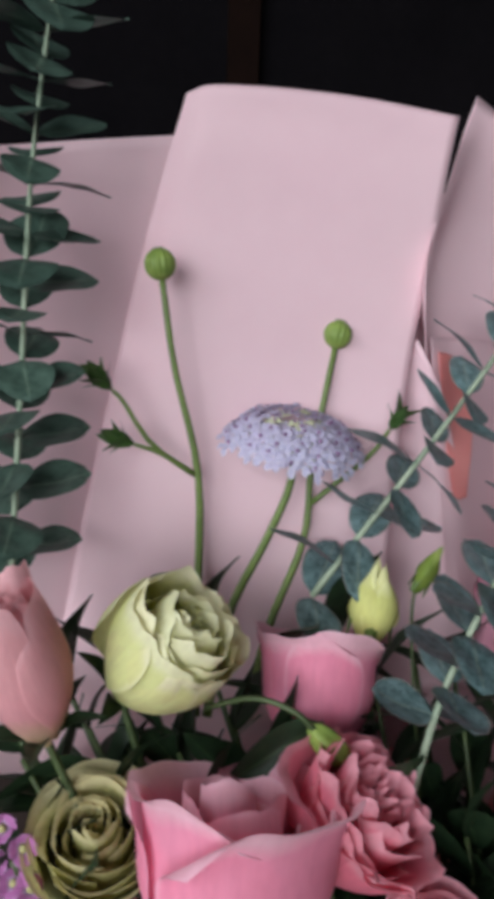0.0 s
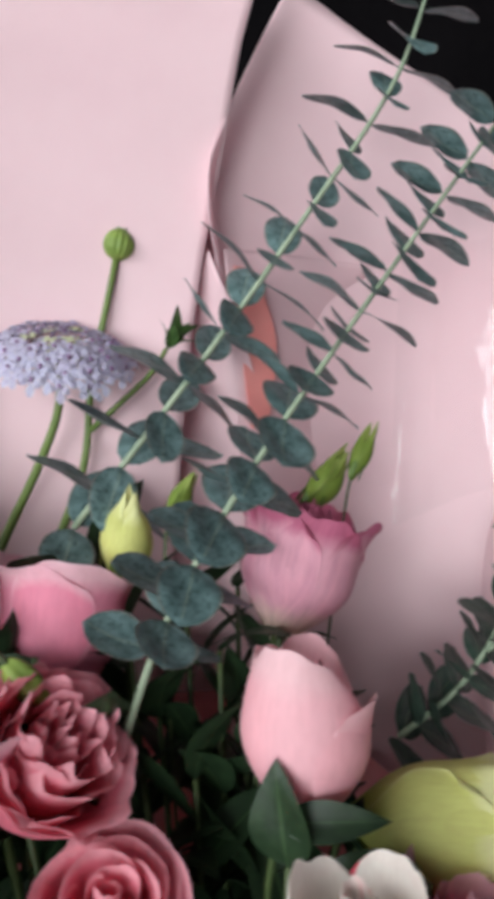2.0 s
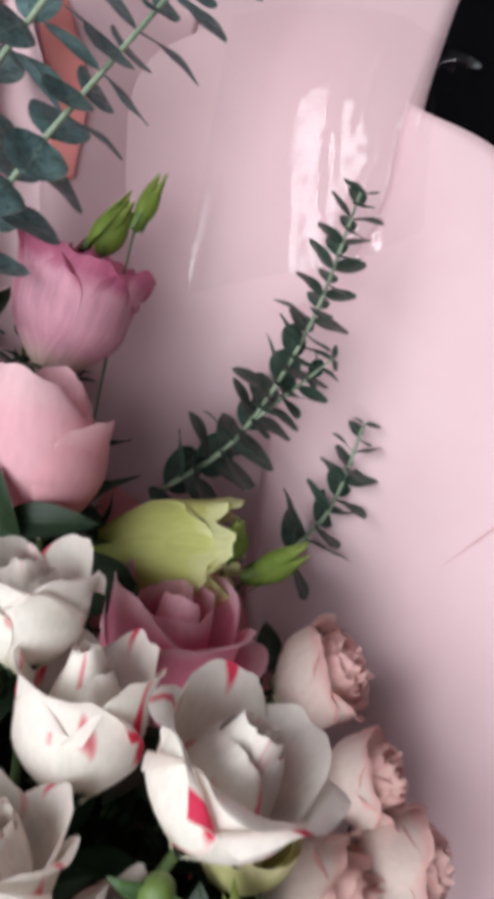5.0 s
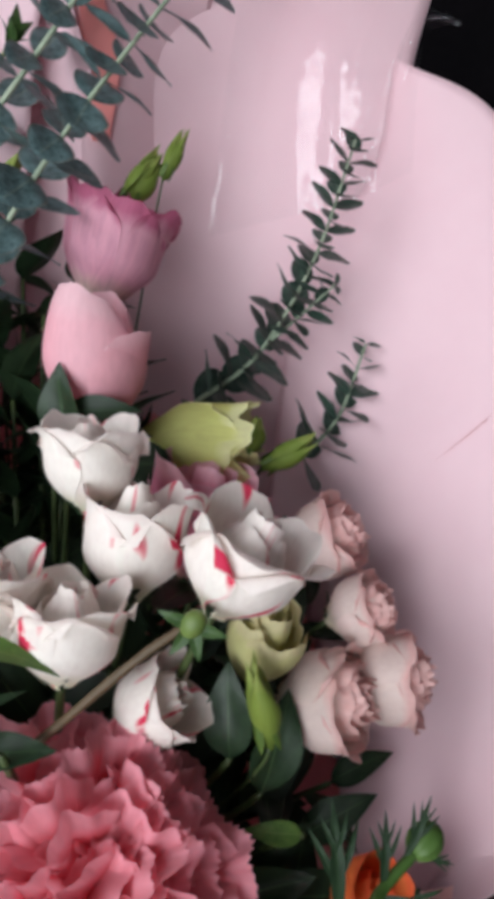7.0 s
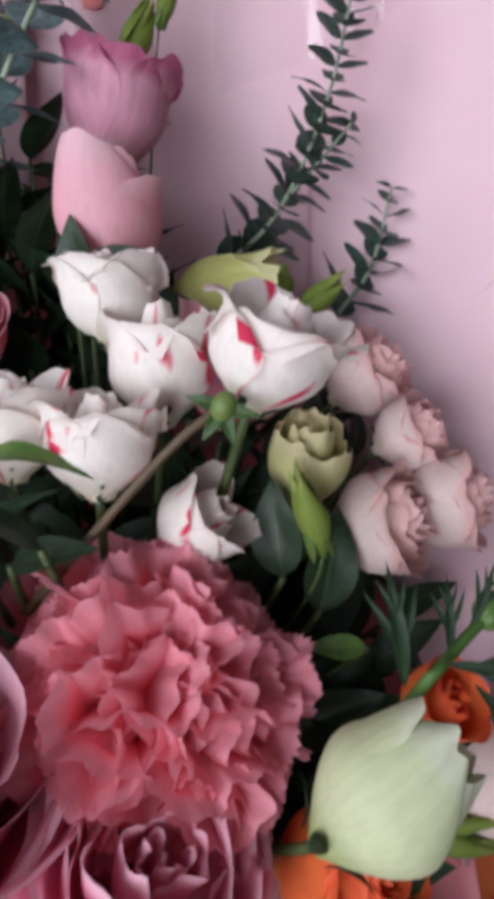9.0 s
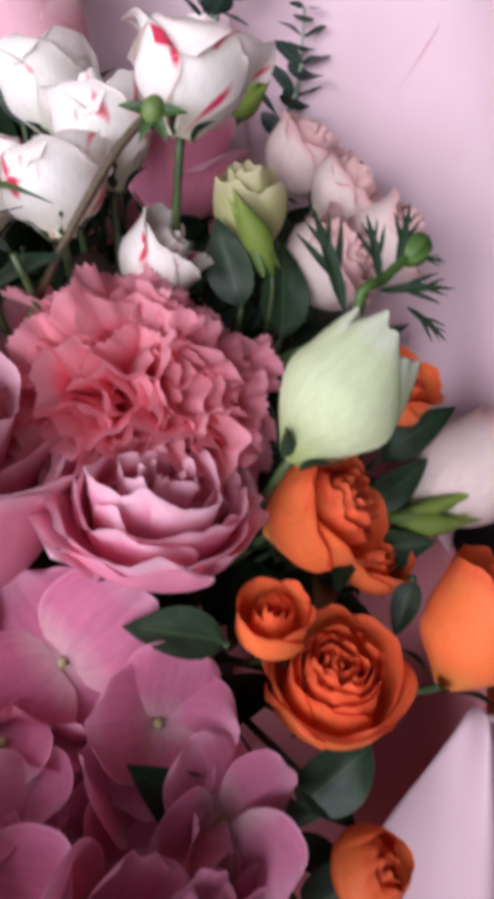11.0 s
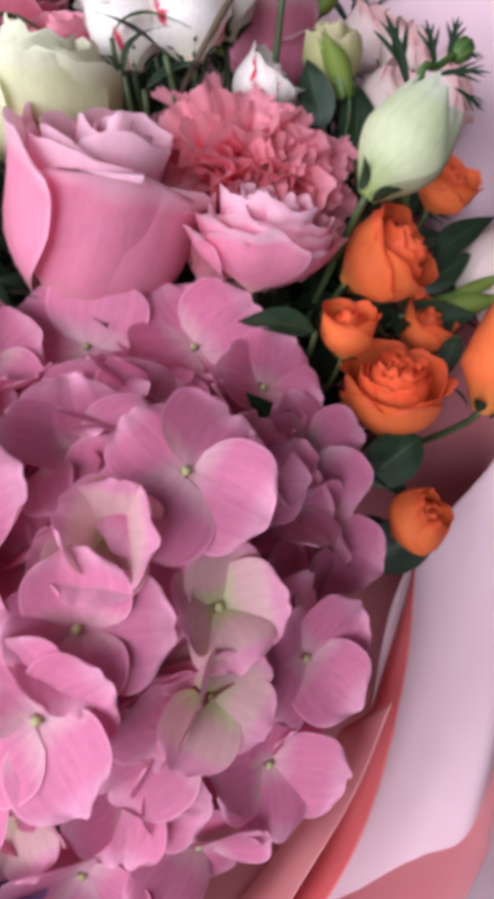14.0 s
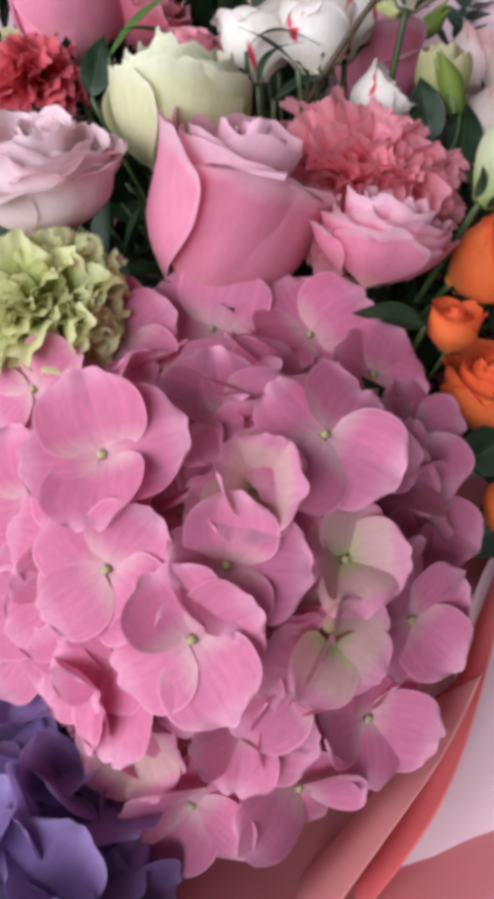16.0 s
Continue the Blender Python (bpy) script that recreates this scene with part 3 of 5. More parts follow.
def foliage(name, label, points, n, length, width, mat, seed=1, tip=1.0):
    """A leafy stem with leaves in turn all the way up."""
    ob = thing(name, label, "foliage", points[0])
    p0 = Vector(points[0])
    child("stem", tube_mesh("stem", [Vector(q) - p0 for q in points], 0.0018, 0.0010, STEM_DARK, 6, 12), ob)
    pts = spline(points, 3 * n)
    rnd = random.Random(seed)
    for k in range(n):
        i = 3 * k + 3 if k < n - 1 else 3 * n
        d = (pts[i] - pts[i - 1]).normalized()
        var = rnd.randint(0, 2)
        me = leaf_mesh(("fol", round(width / length, 2), var, tip), 1.0, width / length, mat, (0.2, -0.1, 0.32)[var], (0.1, 0.22, 0.05)[var], tip)
        m = Matrix.Translation(pts[i] - p0) @ frame_of(d, 137.5 * k + rnd.uniform(-25, 25)) @ Matrix.Rotation(radians(rnd.uniform(15, 60)), 4, "X") @ Matrix.Rotation(rnd.uniform(-0.5, 0.5), 4, "Y") @ Matrix.Scale(length * rnd.uniform(0.7, 1.15), 4)
        child("leaf", me, ob, m)
    return ob


def leaf_spray(name, label, place, way, face, length, width, mat, tip=1.0, bend=0.15, lobes=0.0, stem=None, category="leaf"):
    """One single leaf with its stalk; way: towards its tip, face: its upper side."""
    y = Vector(way).normalized()
    z = Vector(face)
    z = (z - y * z.dot(y)).normalized()
    rot = Matrix((y.cross(z), y, z)).transposed().to_4x4()
    ob = thing(name, label, category, place)
    child("blade", leaf_mesh((round(width / length, 2), bend, tip, lobes), 1.0, width / length, mat, bend, 0.12, tip, lobes), ob, rot @ Matrix.Scale(length, 4))
    p = Vector(place)
    end = ROOT + (p - ROOT) * 0.2
    child("stalk", tube_mesh("stalk", [Vector((0, 0, 0)), -y * length * 0.07 + (end - p) * 0.12, (end - p) * 0.5, end - p], 0.0011, 0.0017, stem or STEM_DARK, 5, 7), ob)
    return ob


def sheet(name, label, rows, mat, nu=40, nv=40, thick=0.0004, crumple=0.0008, category="wrapping paper", scale=14.0, group=""):
    """A bent sheet through rows of places, with slight crumples."""
    lines = [spline(r, nu) for r in rows]
    cols = [spline([l[i] for l in lines], nv) for i in range(nu + 1)]

    def at(u, v):
        q = cols[round(u * nu)][round(v * nv)]
        n = noise.noise_vector(q * scale)
        return tuple(q + n * crumple)

    ob = new(name, grid_mesh(name, nu, nv, at, mat))
    if thick:
        s = ob.modifiers.new("thickness", "SOLIDIFY")
        s.thickness = thick
        s.material_offset_rim = 0
        if len(ob.data.materials) > 1:
            s.material_offset = 1
    return tagged(ob, label, category, group)


def box_mesh(name, size, mat, bevel=0.0, at=(0, 0, 0)):
    bm = bmesh.new()
    bmesh.ops.create_cube(bm, size=1.0, matrix=Matrix.Translation(at) @ Matrix.Diagonal((*size, 1)))
    if bevel:
        bmesh.ops.bevel(bm, geom=list(bm.edges), offset=bevel, segments=2, affect="EDGES", profile=0.5)
    me = bpy.data.meshes.new(name)
    bm.to_mesh(me)
    bm.free()
    me.materials.append(mat)
    return me


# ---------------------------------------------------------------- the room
# near-black colour carries the shade of the back and right walls
SHADED_WALL = plain_material("wall_painted_shade", lin(18, 16, 19), lin(28, 25, 28), 3.0, 1.0, 0.2, gloss=0.1)
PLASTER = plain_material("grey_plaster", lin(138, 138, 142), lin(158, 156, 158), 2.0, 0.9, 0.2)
WOOD = plain_material("dark_table_wood", lin(34, 28, 28), lin(58, 46, 42), 8.0, 0.5, 0.2)
FLOOR = plain_material("floor_board", lin(60, 50, 44), lin(90, 76, 64), 3.0, 0.6, 0.2)
FRAME = plain_material("window_paint", lin(215, 214, 210), lin(228, 227, 224), 6.0, 0.45, 0.1)


def slab(name, size, at, mat, label="", kind="structure", category=""):
    ob = new(name, box_mesh(name, size, mat))
    ob.location = at
    return tagged(ob, label or name.replace("_", " "), category or "wall", "", kind)


slab("floor", (3.6, 4.4, 0.1), (0.1, 0.2, -0.05), FLOOR, "brown wooden floor of the room", category="floor")
slab("ceiling", (3.6, 4.4, 0.1), (0.1, 0.2, 2.85), PLASTER, "grey plaster ceiling", category="ceiling")
slab("wall_back", (3.6, 0.1, 2.8), (0.1, 2.35, 1.4), SHADED_WALL, "wall behind the bouquet, its shade put into a near-black colour")
slab("wall_right", (0.1, 4.2, 2.8), (1.85, 0.2, 1.4), SHADED_WALL, "side wall, its shade put into a near-black colour")
# the wall with the first window: opening y -1.35 to 0.25, z 1.4 to 2.75
slab("wall_left", (0.1, 0.55, 2.8), (-1.65, -1.625, 1.4), PLASTER, "grey plaster wall beside the window")
slab("wall_left_far", (0.1, 2.05, 2.8), (-1.65, 1.275, 1.4), PLASTER, "grey plaster wall beside the window")
slab("wall_left_below", (0.1, 1.6, 1.4), (-1.65, -0.55, 0.70), PLASTER, "grey plaster wall below the window")
slab("wall_left_above", (0.1, 1.6, 0.05), (-1.65, -0.55, 2.775), PLASTER, "grey plaster wall above the window")
# the wall with the second window: opening x -1.55 to -0.15, z 1.35 to 2.65
slab("wall_front", (0.15, 0.1, 2.8), (-1.625, -2.05, 1.4), PLASTER, "grey plaster wall beside the window")
slab("wall_front_far", (2.05, 0.1, 2.8), (0.875, -2.05, 1.4), PLASTER, "grey plaster wall beside the window")
slab("wall_front_below", (1.4, 0.1, 1.35), (-0.85, -2.05, 0.675), PLASTER, "grey plaster wall below the window")
slab("wall_front_above", (1.4, 0.1, 0.15), (-0.85, -2.05, 2.725), PLASTER, "grey plaster wall above the window")


def window(name, centre, along, wide, high):
    """A frame with one mullion, set into its opening."""
    ob = tagged(new(name), "white painted window frame with two panes", "window", "", "structure")
    ob.location = centre
    ob.rotation_euler = (0, 0, along)
    for x in (-wide / 2 + 0.025, 0, wide / 2 - 0.025):
        child("window_frame", box_mesh("window_frame", (0.05, 0.06, high), FRAME, 0.004), ob, Matrix.Translation((x, 0, 0)))
    for z in (-high / 2 + 0.025, high / 2 - 0.025):
        child("window_frame", box_mesh("window_frame", (wide - 0.1, 0.058, 0.05), FRAME, 0.004), ob, Matrix.Translation((0, 0, z)))


window("window_1", (-1.655, -0.55, 2.075), math.pi / 2, 1.6, 1.35)
window("window_2", (-0.85, -2.055, 2.0), 0.0, 1.4, 1.3)

post = tagged(new("wooden_post", box_mesh("wooden_post", (0.09, 0.05, 2.4), plain_material("brown_wood", lin(26, 18, 16), lin(38, 25, 21), 8.0, 0.9, 0.2, gloss=0.05), 0.004)), "brown wooden post before the dark wall", "post")
post.location = (-0.02, 2.26, 1.2)
table = thing("table", "dark stained wooden table under the bouquet", "table", (0.05, 0.25, 0))
child("tabletop", box_mesh("tabletop", (1.5, 1.0, 0.035), WOOD, 0.004), table, Matrix.Translation((0, 0, 0.7325)))
for sx in (-0.68, 0.68):
    for sy in (-0.43, 0.43):
        child("leg", box_mesh("leg", (0.06, 0.06, 0.715), WOOD, 0.005), table, Matrix.Translation((sx, sy, 0.3575)))

# ---------------------------------------------------------------- wrapping paper
PINK = [PAPER, PAPER]
RIM = ((0.145, 0.92), (0.19, 0.95), (0.21, 1.0), (0.25, 1.0), (0.25, 0.97), (0.28, 0.90), (0.27, 0.832), (0.165, 0.84))


def funnel_place(u, v):
    """The inner paper funnel round the stems: u round it, v up from its foot."""
    s = (u % 1.0) * 8
    i, w = int(s) % 8, s - int(s)
    w = w * w * (3 - 2 * w)
    r1 = RIM[i][0] * (1 - w) + RIM[(i + 1) % 8][0] * w
    z1 = RIM[i][1] * (1 - w) + RIM[(i + 1) % 8][1] * w
    a = math.tau * u
    q = abs(v - 0.16) / 0.84 if v > 0.16 else 0
    r = 0.05 - 0.014 * min(1, v / 0.16) + (r1 - 0.036) * q**0.85 + 0.004 * math.sin(9 * a) * v
    return (r * math.cos(a), 0.10 + r * math.sin(a), 0.752 + (z1 - 0.752) * v)


funnel = new("wrapping_paper", grid_mesh("wrapping_paper", 64, 24, funnel_place, DEEP))
funnel.modifiers.new("thickness", "SOLIDIFY").thickness = 0.0005
tagged(funnel, "pink paper funnel gathered round the stems on the table", "wrapping paper")
sheet("wrapping_paper", "large pink paper sheet with a rolled corner standing behind the flowers",
      [[(-0.1857, 0.2957, 1.0121), (-0.1244, 0.2991, 1.0074), (-0.0710, 0.2989, 1.0067), (-0.0345, 0.2978, 1.0179)],
       [(-0.1599, 0.3603, 1.1451), (-0.1263, 0.3499, 1.1497), (-0.0693, 0.3485, 1.1513), (-0.0227, 0.3486, 1.1632)],
       [(-0.1389, 0.3916, 1.2347), (-0.1172, 0.3763, 1.2367), (-0.0619, 0.3706, 1.2318), (-0.0118, 0.3695, 1.2287)],
       [(-0.1278, 0.4078, 1.2751), (-0.1091, 0.3947, 1.2777), (-0.0577, 0.3873, 1.2737), (-0.0060, 0.3828, 1.2664)],
       [(-0.1222, 0.4204, 1.2940), (-0.1067, 0.4136, 1.2973), (-0.0540, 0.4047, 1.2948), (-0.0008, 0.3940, 1.2871)]], PINK)
sheet("wrapping_paper", "pink paper sheet half hidden behind another",
      [[(-0.2512, 0.2727, 1.0321), (-0.1792, 0.3069, 0.9926), (-0.0904, 0.3223, 0.9738)],
       [(-0.2361, 0.3221, 1.1732), (-0.1759, 0.3726, 1.1574), (-0.0934, 0.3946, 1.1517)],
       [(-0.2307, 0.3538, 1.2637), (-0.1771, 0.4164, 1.2713), (-0.0898, 0.4444, 1.2798)]], PINK)
sheet("wrapping_paper", "pink paper cone with a curled edge behind the eucalyptus",
      [[(-0.0031, 0.2869, 0.9697), (0.0454, 0.2808, 0.9400), (0.1066, 0.2682, 0.9100), (0.1345, 0.2212, 0.9546)],
       [(-0.0063, 0.3535, 1.1413), (0.0220, 0.3581, 1.1246), (0.0785, 0.3609, 1.1148), (0.1407, 0.3197, 1.0813)],
       [(-0.0178, 0.3558, 1.2153), (-0.0046, 0.3786, 1.2043), (0.0619, 0.3885, 1.1947), (0.1540, 0.3547, 1.1501)],
       [(-0.0094, 0.3767, 1.2467), (0.0125, 0.4003, 1.2482), (0.0688, 0.4025, 1.2372), (0.1579, 0.3713, 1.1823)],
       [(0.0172, 0.4259, 1.2985), (0.0353, 0.4213, 1.2866), (0.0817, 0.4083, 1.2608), (0.1681, 0.3894, 1.2185)]], PINK, crumple=0.0018, scale=22.0)
sheet("wrapping_paper", "pink paper fold inside the pink cone",
      [[(-0.0005, 0.3190, 1.0830), (0.0166, 0.3251, 1.0796), (0.0557, 0.3520, 1.0693)],
       [(-0.0048, 0.3450, 1.1447), (0.0107, 0.3530, 1.1451), (0.0518, 0.3871, 1.1432)],
       [(-0.0101, 0.3614, 1.1952), (0.0106, 0.3741, 1.1922), (0.0557, 0.3833, 1.1864)]], PINK)
# coral-coloured wedge added for the warm light bounced inside the pink fold
sheet("wrapping_paper", "narrow coral wedge painted in for the warm glow inside the paper fold",
      [[(0.0026, 0.3361, 1.1256), (0.0074, 0.3382, 1.1249), (0.0102, 0.3404, 1.1253)],
       [(-0.0024, 0.3496, 1.1583), (0.0058, 0.3526, 1.1552), (0.0134, 0.3567, 1.1568)],
       [(-0.0057, 0.3598, 1.1889), (-0.0006, 0.3636, 1.1872), (0.0042, 0.3655, 1.1847)]], [FOLD_GLOW, FOLD_GLOW])
sheet("wrapping_paper", "pink paper sheet between the other sheets",
      [[(-0.0375, 0.3163, 0.9966), (0.0078, 0.3177, 0.9966), (0.0536, 0.3161, 0.9998)],
       [(-0.0377, 0.3666, 1.1176), (-0.0010, 0.3679, 1.1161), (0.0468, 0.3692, 1.1210)],
       [(-0.0301, 0.4155, 1.2275), (-0.0014, 0.4145, 1.2246), (0.0409, 0.4129, 1.2226)]], PINK)
sheet("wrapping_paper", "small pink paper fold turned back, paler on its edge",
      [[(-0.0463, 0.3256, 1.0223), (0.0063, 0.3045, 1.0436), (0.0187, 0.3087, 1.0403)],
       [(-0.0363, 0.3665, 1.1177), (-0.0077, 0.3408, 1.1282), (0.0071, 0.3431, 1.1306)],
       [(-0.0168, 0.3606, 1.1949), (-0.0121, 0.3525, 1.1855), (-0.0068, 0.3504, 1.1771)]], PINK)
right_sheet = sheet("wrapping_paper", "big smooth pink paper sheet beside the small eucalyptus sprigs",
      [[(0.1011, 0.2447, 0.9773), (0.1208, 0.1510, 0.9610), (0.1170, 0.0570, 0.9531), (0.1236, 0.0324, 0.9392)],
       [(0.1118, 0.3279, 1.0774), (0.1575, 0.2399, 1.0372), (0.1649, 0.1366, 0.9888), (0.1524, 0.0776, 0.9473)],
       [(0.1424, 0.3442, 1.1241), (0.1814, 0.2712, 1.0853), (0.1964, 0.1627, 1.0107), (0.1720, 0.0812, 0.9381)],
       [(0.1434, 0.3523, 1.1751), (0.1929, 0.3205, 1.1591), (0.2371, 0.2578, 1.0931), (0.2143, 0.0864, 0.9629)]], PINK, crumple=0.0004)
# darker pink strip stands in for the shade along a fold of the sheet
CREASE_SHADE = plain_material("crease_shade_pink", lin(196, 140, 144), lin(208, 152, 156), 5.0, 0.6, 0.06)
right_tree = BVHTree.FromPolygons([v.co for v in right_sheet.data.vertices], [list(p.vertices) for p in right_sheet.data.polygons])


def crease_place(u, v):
    """A thin blade of painted crease shade that lies on the right sheet, widening to one end."""
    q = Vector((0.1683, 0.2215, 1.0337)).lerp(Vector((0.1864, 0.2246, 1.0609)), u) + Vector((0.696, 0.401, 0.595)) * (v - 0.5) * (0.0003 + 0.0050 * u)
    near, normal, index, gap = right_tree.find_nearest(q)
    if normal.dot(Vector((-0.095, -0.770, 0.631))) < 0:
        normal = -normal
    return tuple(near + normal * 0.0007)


tagged(new("paper_crease", grid_mesh("paper_crease", 14, 3, crease_place, CREASE_SHADE)), "thin greyish strip painted as the shade of a crease in the big pink paper sheet", "crease")
# front collar at the right, coral between its layers
sheet("wrapping_paper", "pale pink paper collar flaring round the front of the bouquet",
      [[(0.1085, -0.0134, 0.9046), (0.0611, -0.0473, 0.8818), (0.0182, -0.1180, 0.8343), (-0.0410, -0.1508, 0.8130), (-0.1121, -0.1641, 0.8099)],
       [(0.1167, -0.0098, 0.9124), (0.0837, -0.0557, 0.8715), (0.0441, -0.1226, 0.8264), (-0.0076, -0.1548, 0.8054), (-0.1126, -0.1774, 0.7935)],
       [(0.1190, -0.0161, 0.9146), (0.1010, -0.0635, 0.8704), (0.0592, -0.1278, 0.8282), (0.0146, -0.1546, 0.8119), (-0.1118, -0.1841, 0.7851)],
       [(0.1230, -0.0149, 0.9072), (0.1069, -0.0638, 0.8602), (0.0646, -0.1277, 0.8191), (0.0253, -0.1525, 0.8009), (-0.1148, -0.1890, 0.7633)]], PINK, crumple=0.0003)
sheet("wrapping_paper", "translucent coral paper layer inside the collar",
      [[(0.0675, -0.0505, 0.903), (0.0509, -0.0888, 0.8824), (0.0244, -0.1257, 0.8518), (-0.0156, -0.1550, 0.8217)],
       [(0.0665, -0.0505, 0.896), (0.0465, -0.0832, 0.8735), (0.0160, -0.1221, 0.8408), (-0.0283, -0.1516, 0.8125)],
       [(0.066, -0.050, 0.885), (0.0402, -0.0803, 0.8523), (0.0084, -0.1186, 0.8236), (-0.0426, -0.1500, 0.7965)]], [CORAL, CORAL], crumple=0.0004)
sheet("wrapping_paper", "pink paper flap with a pointed corner inside the collar",
      [[(0.0425, -0.1045, 0.902), (0.0254, -0.1210, 0.8807), (0.0006, -0.1384, 0.8562), (-0.0323, -0.1625, 0.8296)],
       [(0.0358, -0.0991, 0.8862), (0.0175, -0.1155, 0.8673), (-0.0094, -0.1330, 0.8443), (-0.0492, -0.1589, 0.8195)],
       [(0.0267, -0.0923, 0.8651), (0.0069, -0.1114, 0.8477), (-0.0214, -0.1295, 0.8271), (-0.0678, -0.1565, 0.8080)]], [SALMON, SALMON], crumple=0.0004)
sheet("wrapping_paper", "pink paper side low behind the orange roses",
      [[(0.1244, 0.1050, 0.9609), (0.1445, 0.0672, 0.9362), (0.1473, 0.0531, 0.9344)],
       [(0.1644, 0.1161, 0.9599), (0.1763, 0.0910, 0.9455), (0.1699, 0.0716, 0.9423)],
       [(0.2109, 0.1358, 0.9798), (0.2142, 0.1071, 0.9602), (0.2126, 0.0839, 0.9644)]], PINK, crumple=0.0004)
sheet("wrapping_paper", "pink paper lying on the table below the collar",
      [[(0.02, -0.22, 0.756), (0.12, -0.21, 0.757), (0.24, -0.19, 0.755)],
       [(0.02, -0.10, 0.757), (0.12, -0.09, 0.761), (0.24, -0.08, 0.756)],
       [(0.02, 0.02, 0.755), (0.12, 0.03, 0.757), (0.24, 0.04, 0.755)]], PINK, crumple=0.001)
sheet("wrapping_paper", "outer pink paper in shade outside the collar",
      [[(0.1314, 0.0229, 0.8391), (0.1256, -0.0053, 0.8146), (0.1106, -0.0417, 0.7799), (0.0440, -0.1280, 0.7237)],
       [(0.1583, 0.0119, 0.8368), (0.1572, -0.0123, 0.8096), (0.1624, -0.0533, 0.7718), (0.1130, -0.1357, 0.7005)],
       [(0.2134, -0.0049, 0.8156), (0.2196, -0.0228, 0.7888), (0.2437, -0.0671, 0.7489), (0.1836, -0.1640, 0.6686)]], PINK)
FILM_ROWS = [spline(r, 64) for r in (
    [(0.0628, 0.2407, 1.0153), (0.1044, 0.2410, 1.0115), (0.1412, 0.2432, 1.0189), (0.1604, 0.2526, 1.0564)],
    [(0.0606, 0.3040, 1.0902), (0.0999, 0.3169, 1.0993), (0.1277, 0.3061, 1.1137), (0.1524, 0.3062, 1.1318)],
    [(0.0646, 0.3514, 1.1523), (0.0965, 0.3578, 1.1605), (0.1277, 0.3425, 1.1734), (0.1546, 0.3484, 1.1829)],
    [(0.0695, 0.3804, 1.1897), (0.1003, 0.3804, 1.1992), (0.1344, 0.3676, 1.2026), (0.1678, 0.3444, 1.1933)])]
FILM_COLS = [spline([r[i] for r in FILM_ROWS], 120) for i in range(65)]


FOLDS = (((0.62, 0.62), (0.70, 1.0), 0.028, 0.0035), ((0.82, 0.50), (0.86, 1.0), 0.03, 0.006), ((0.92, 0.55), (0.95, 1.0), 0.03, 0.006), ((0.62, 0.42), (0.88, 0.70), 0.035, 0.004), ((0.78, 0.40), (0.93, 0.62), 0.03, 0.004),
         ((0.10, 0.30), (0.22, 0.95), 0.05, 0.003), ((0.02, 0.35), (0.07, 0.60), 0.03, 0.003), ((0.30, 0.15), (0.62, 0.32), 0.03, 0.002), ((0.66, 0.22), (0.84, 0.36), 0.03, 0.003))


def film_place(u, v):
    """A smooth sheet with a few sharp folds, most of them towards its loose edge."""
    v = 0.36 + 0.64 * v
    q = FILM_COLS[round(u * 64)][round(v * 120)]
    lift = 0.002 * noise.noise(Vector((u * 3.0, v * 1.6, 0.3))) + 0.0005 * u * noise.noise(Vector((u * 12.0 - v * 5.0, v * 7.0, 8.0)))
    lift += 0.0014 * u * abs(noise.noise(Vector((u * 20.0 + v * 2.0, v * 2.2, 5.0))))
    for a, b, wide, high in FOLDS:
        dx, dy = b[0] - a[0], b[1] - a[1]
        k = min(1.0, max(0.0, ((u - a[0]) * dx + (v - a[1]) * dy) / (dx * dx + dy * dy)))
        off = math.hypot(u - a[0] - k * dx, v - a[1] - k * dy)
        lift += high * max(0.0, 1 - off / wide) * (0.4 + 0.6 * math.sin(math.pi * (0.15 + 0.7 * k)))
    return tuple(q + Vector((-0.25, -0.8, 0.4)) * lift)


clear_film = tagged(new("clear_film", grid_mesh("clear_film", 64, 48, film_place, FILM)), "creased clear film standing in front of the pink paper", "clear film")
clear_film.visible_shadow = False
# neighbouring wrapping on the table
ORANGE_PAPER = plain_material("orange_paper", lin(252, 138, 78), lin(253, 150, 92), 6.0, 0.5, 0.06, through=0.35)
PURPLE_PAPER = plain_material("purple_paper", lin(150, 60, 170), lin(180, 90, 190), 6.0, 0.5, 0.1)
CREAM_PAPER = plain_material("cream_paper", lin(226, 214, 196), lin(238, 228, 212), 6.0, 0.5, 0.06)
sheet("orange_wrapping_paper", "orange paper of another bundle beside the bouquet",
      [[(0.1255, 0.0451, 0.8183), (0.1529, 0.0265, 0.8000), (0.2108, -0.0009, 0.7448)],
       [(0.1387, 0.0699, 0.8323), (0.1751, 0.0687, 0.8192), (0.2434, 0.0580, 0.7836)],
       [(0.1539, 0.0911, 0.8423), (0.1895, 0.0909, 0.8153), (0.2585, 0.0728, 0.7715)]], [ORANGE_PAPER, ORANGE_PAPER])
sheet("cream_paper_strip", "cream paper strip along the orange paper",
      [[(0.1631, 0.0964, 0.8340), (0.1942, 0.0856, 0.8129), (0.2635, 0.0669, 0.7653)],
       [(0.1663, 0.1039, 0.8352), (0.1987, 0.0950, 0.8148), (0.2693, 0.0775, 0.7703)]], CREAM_PAPER, category="paper")
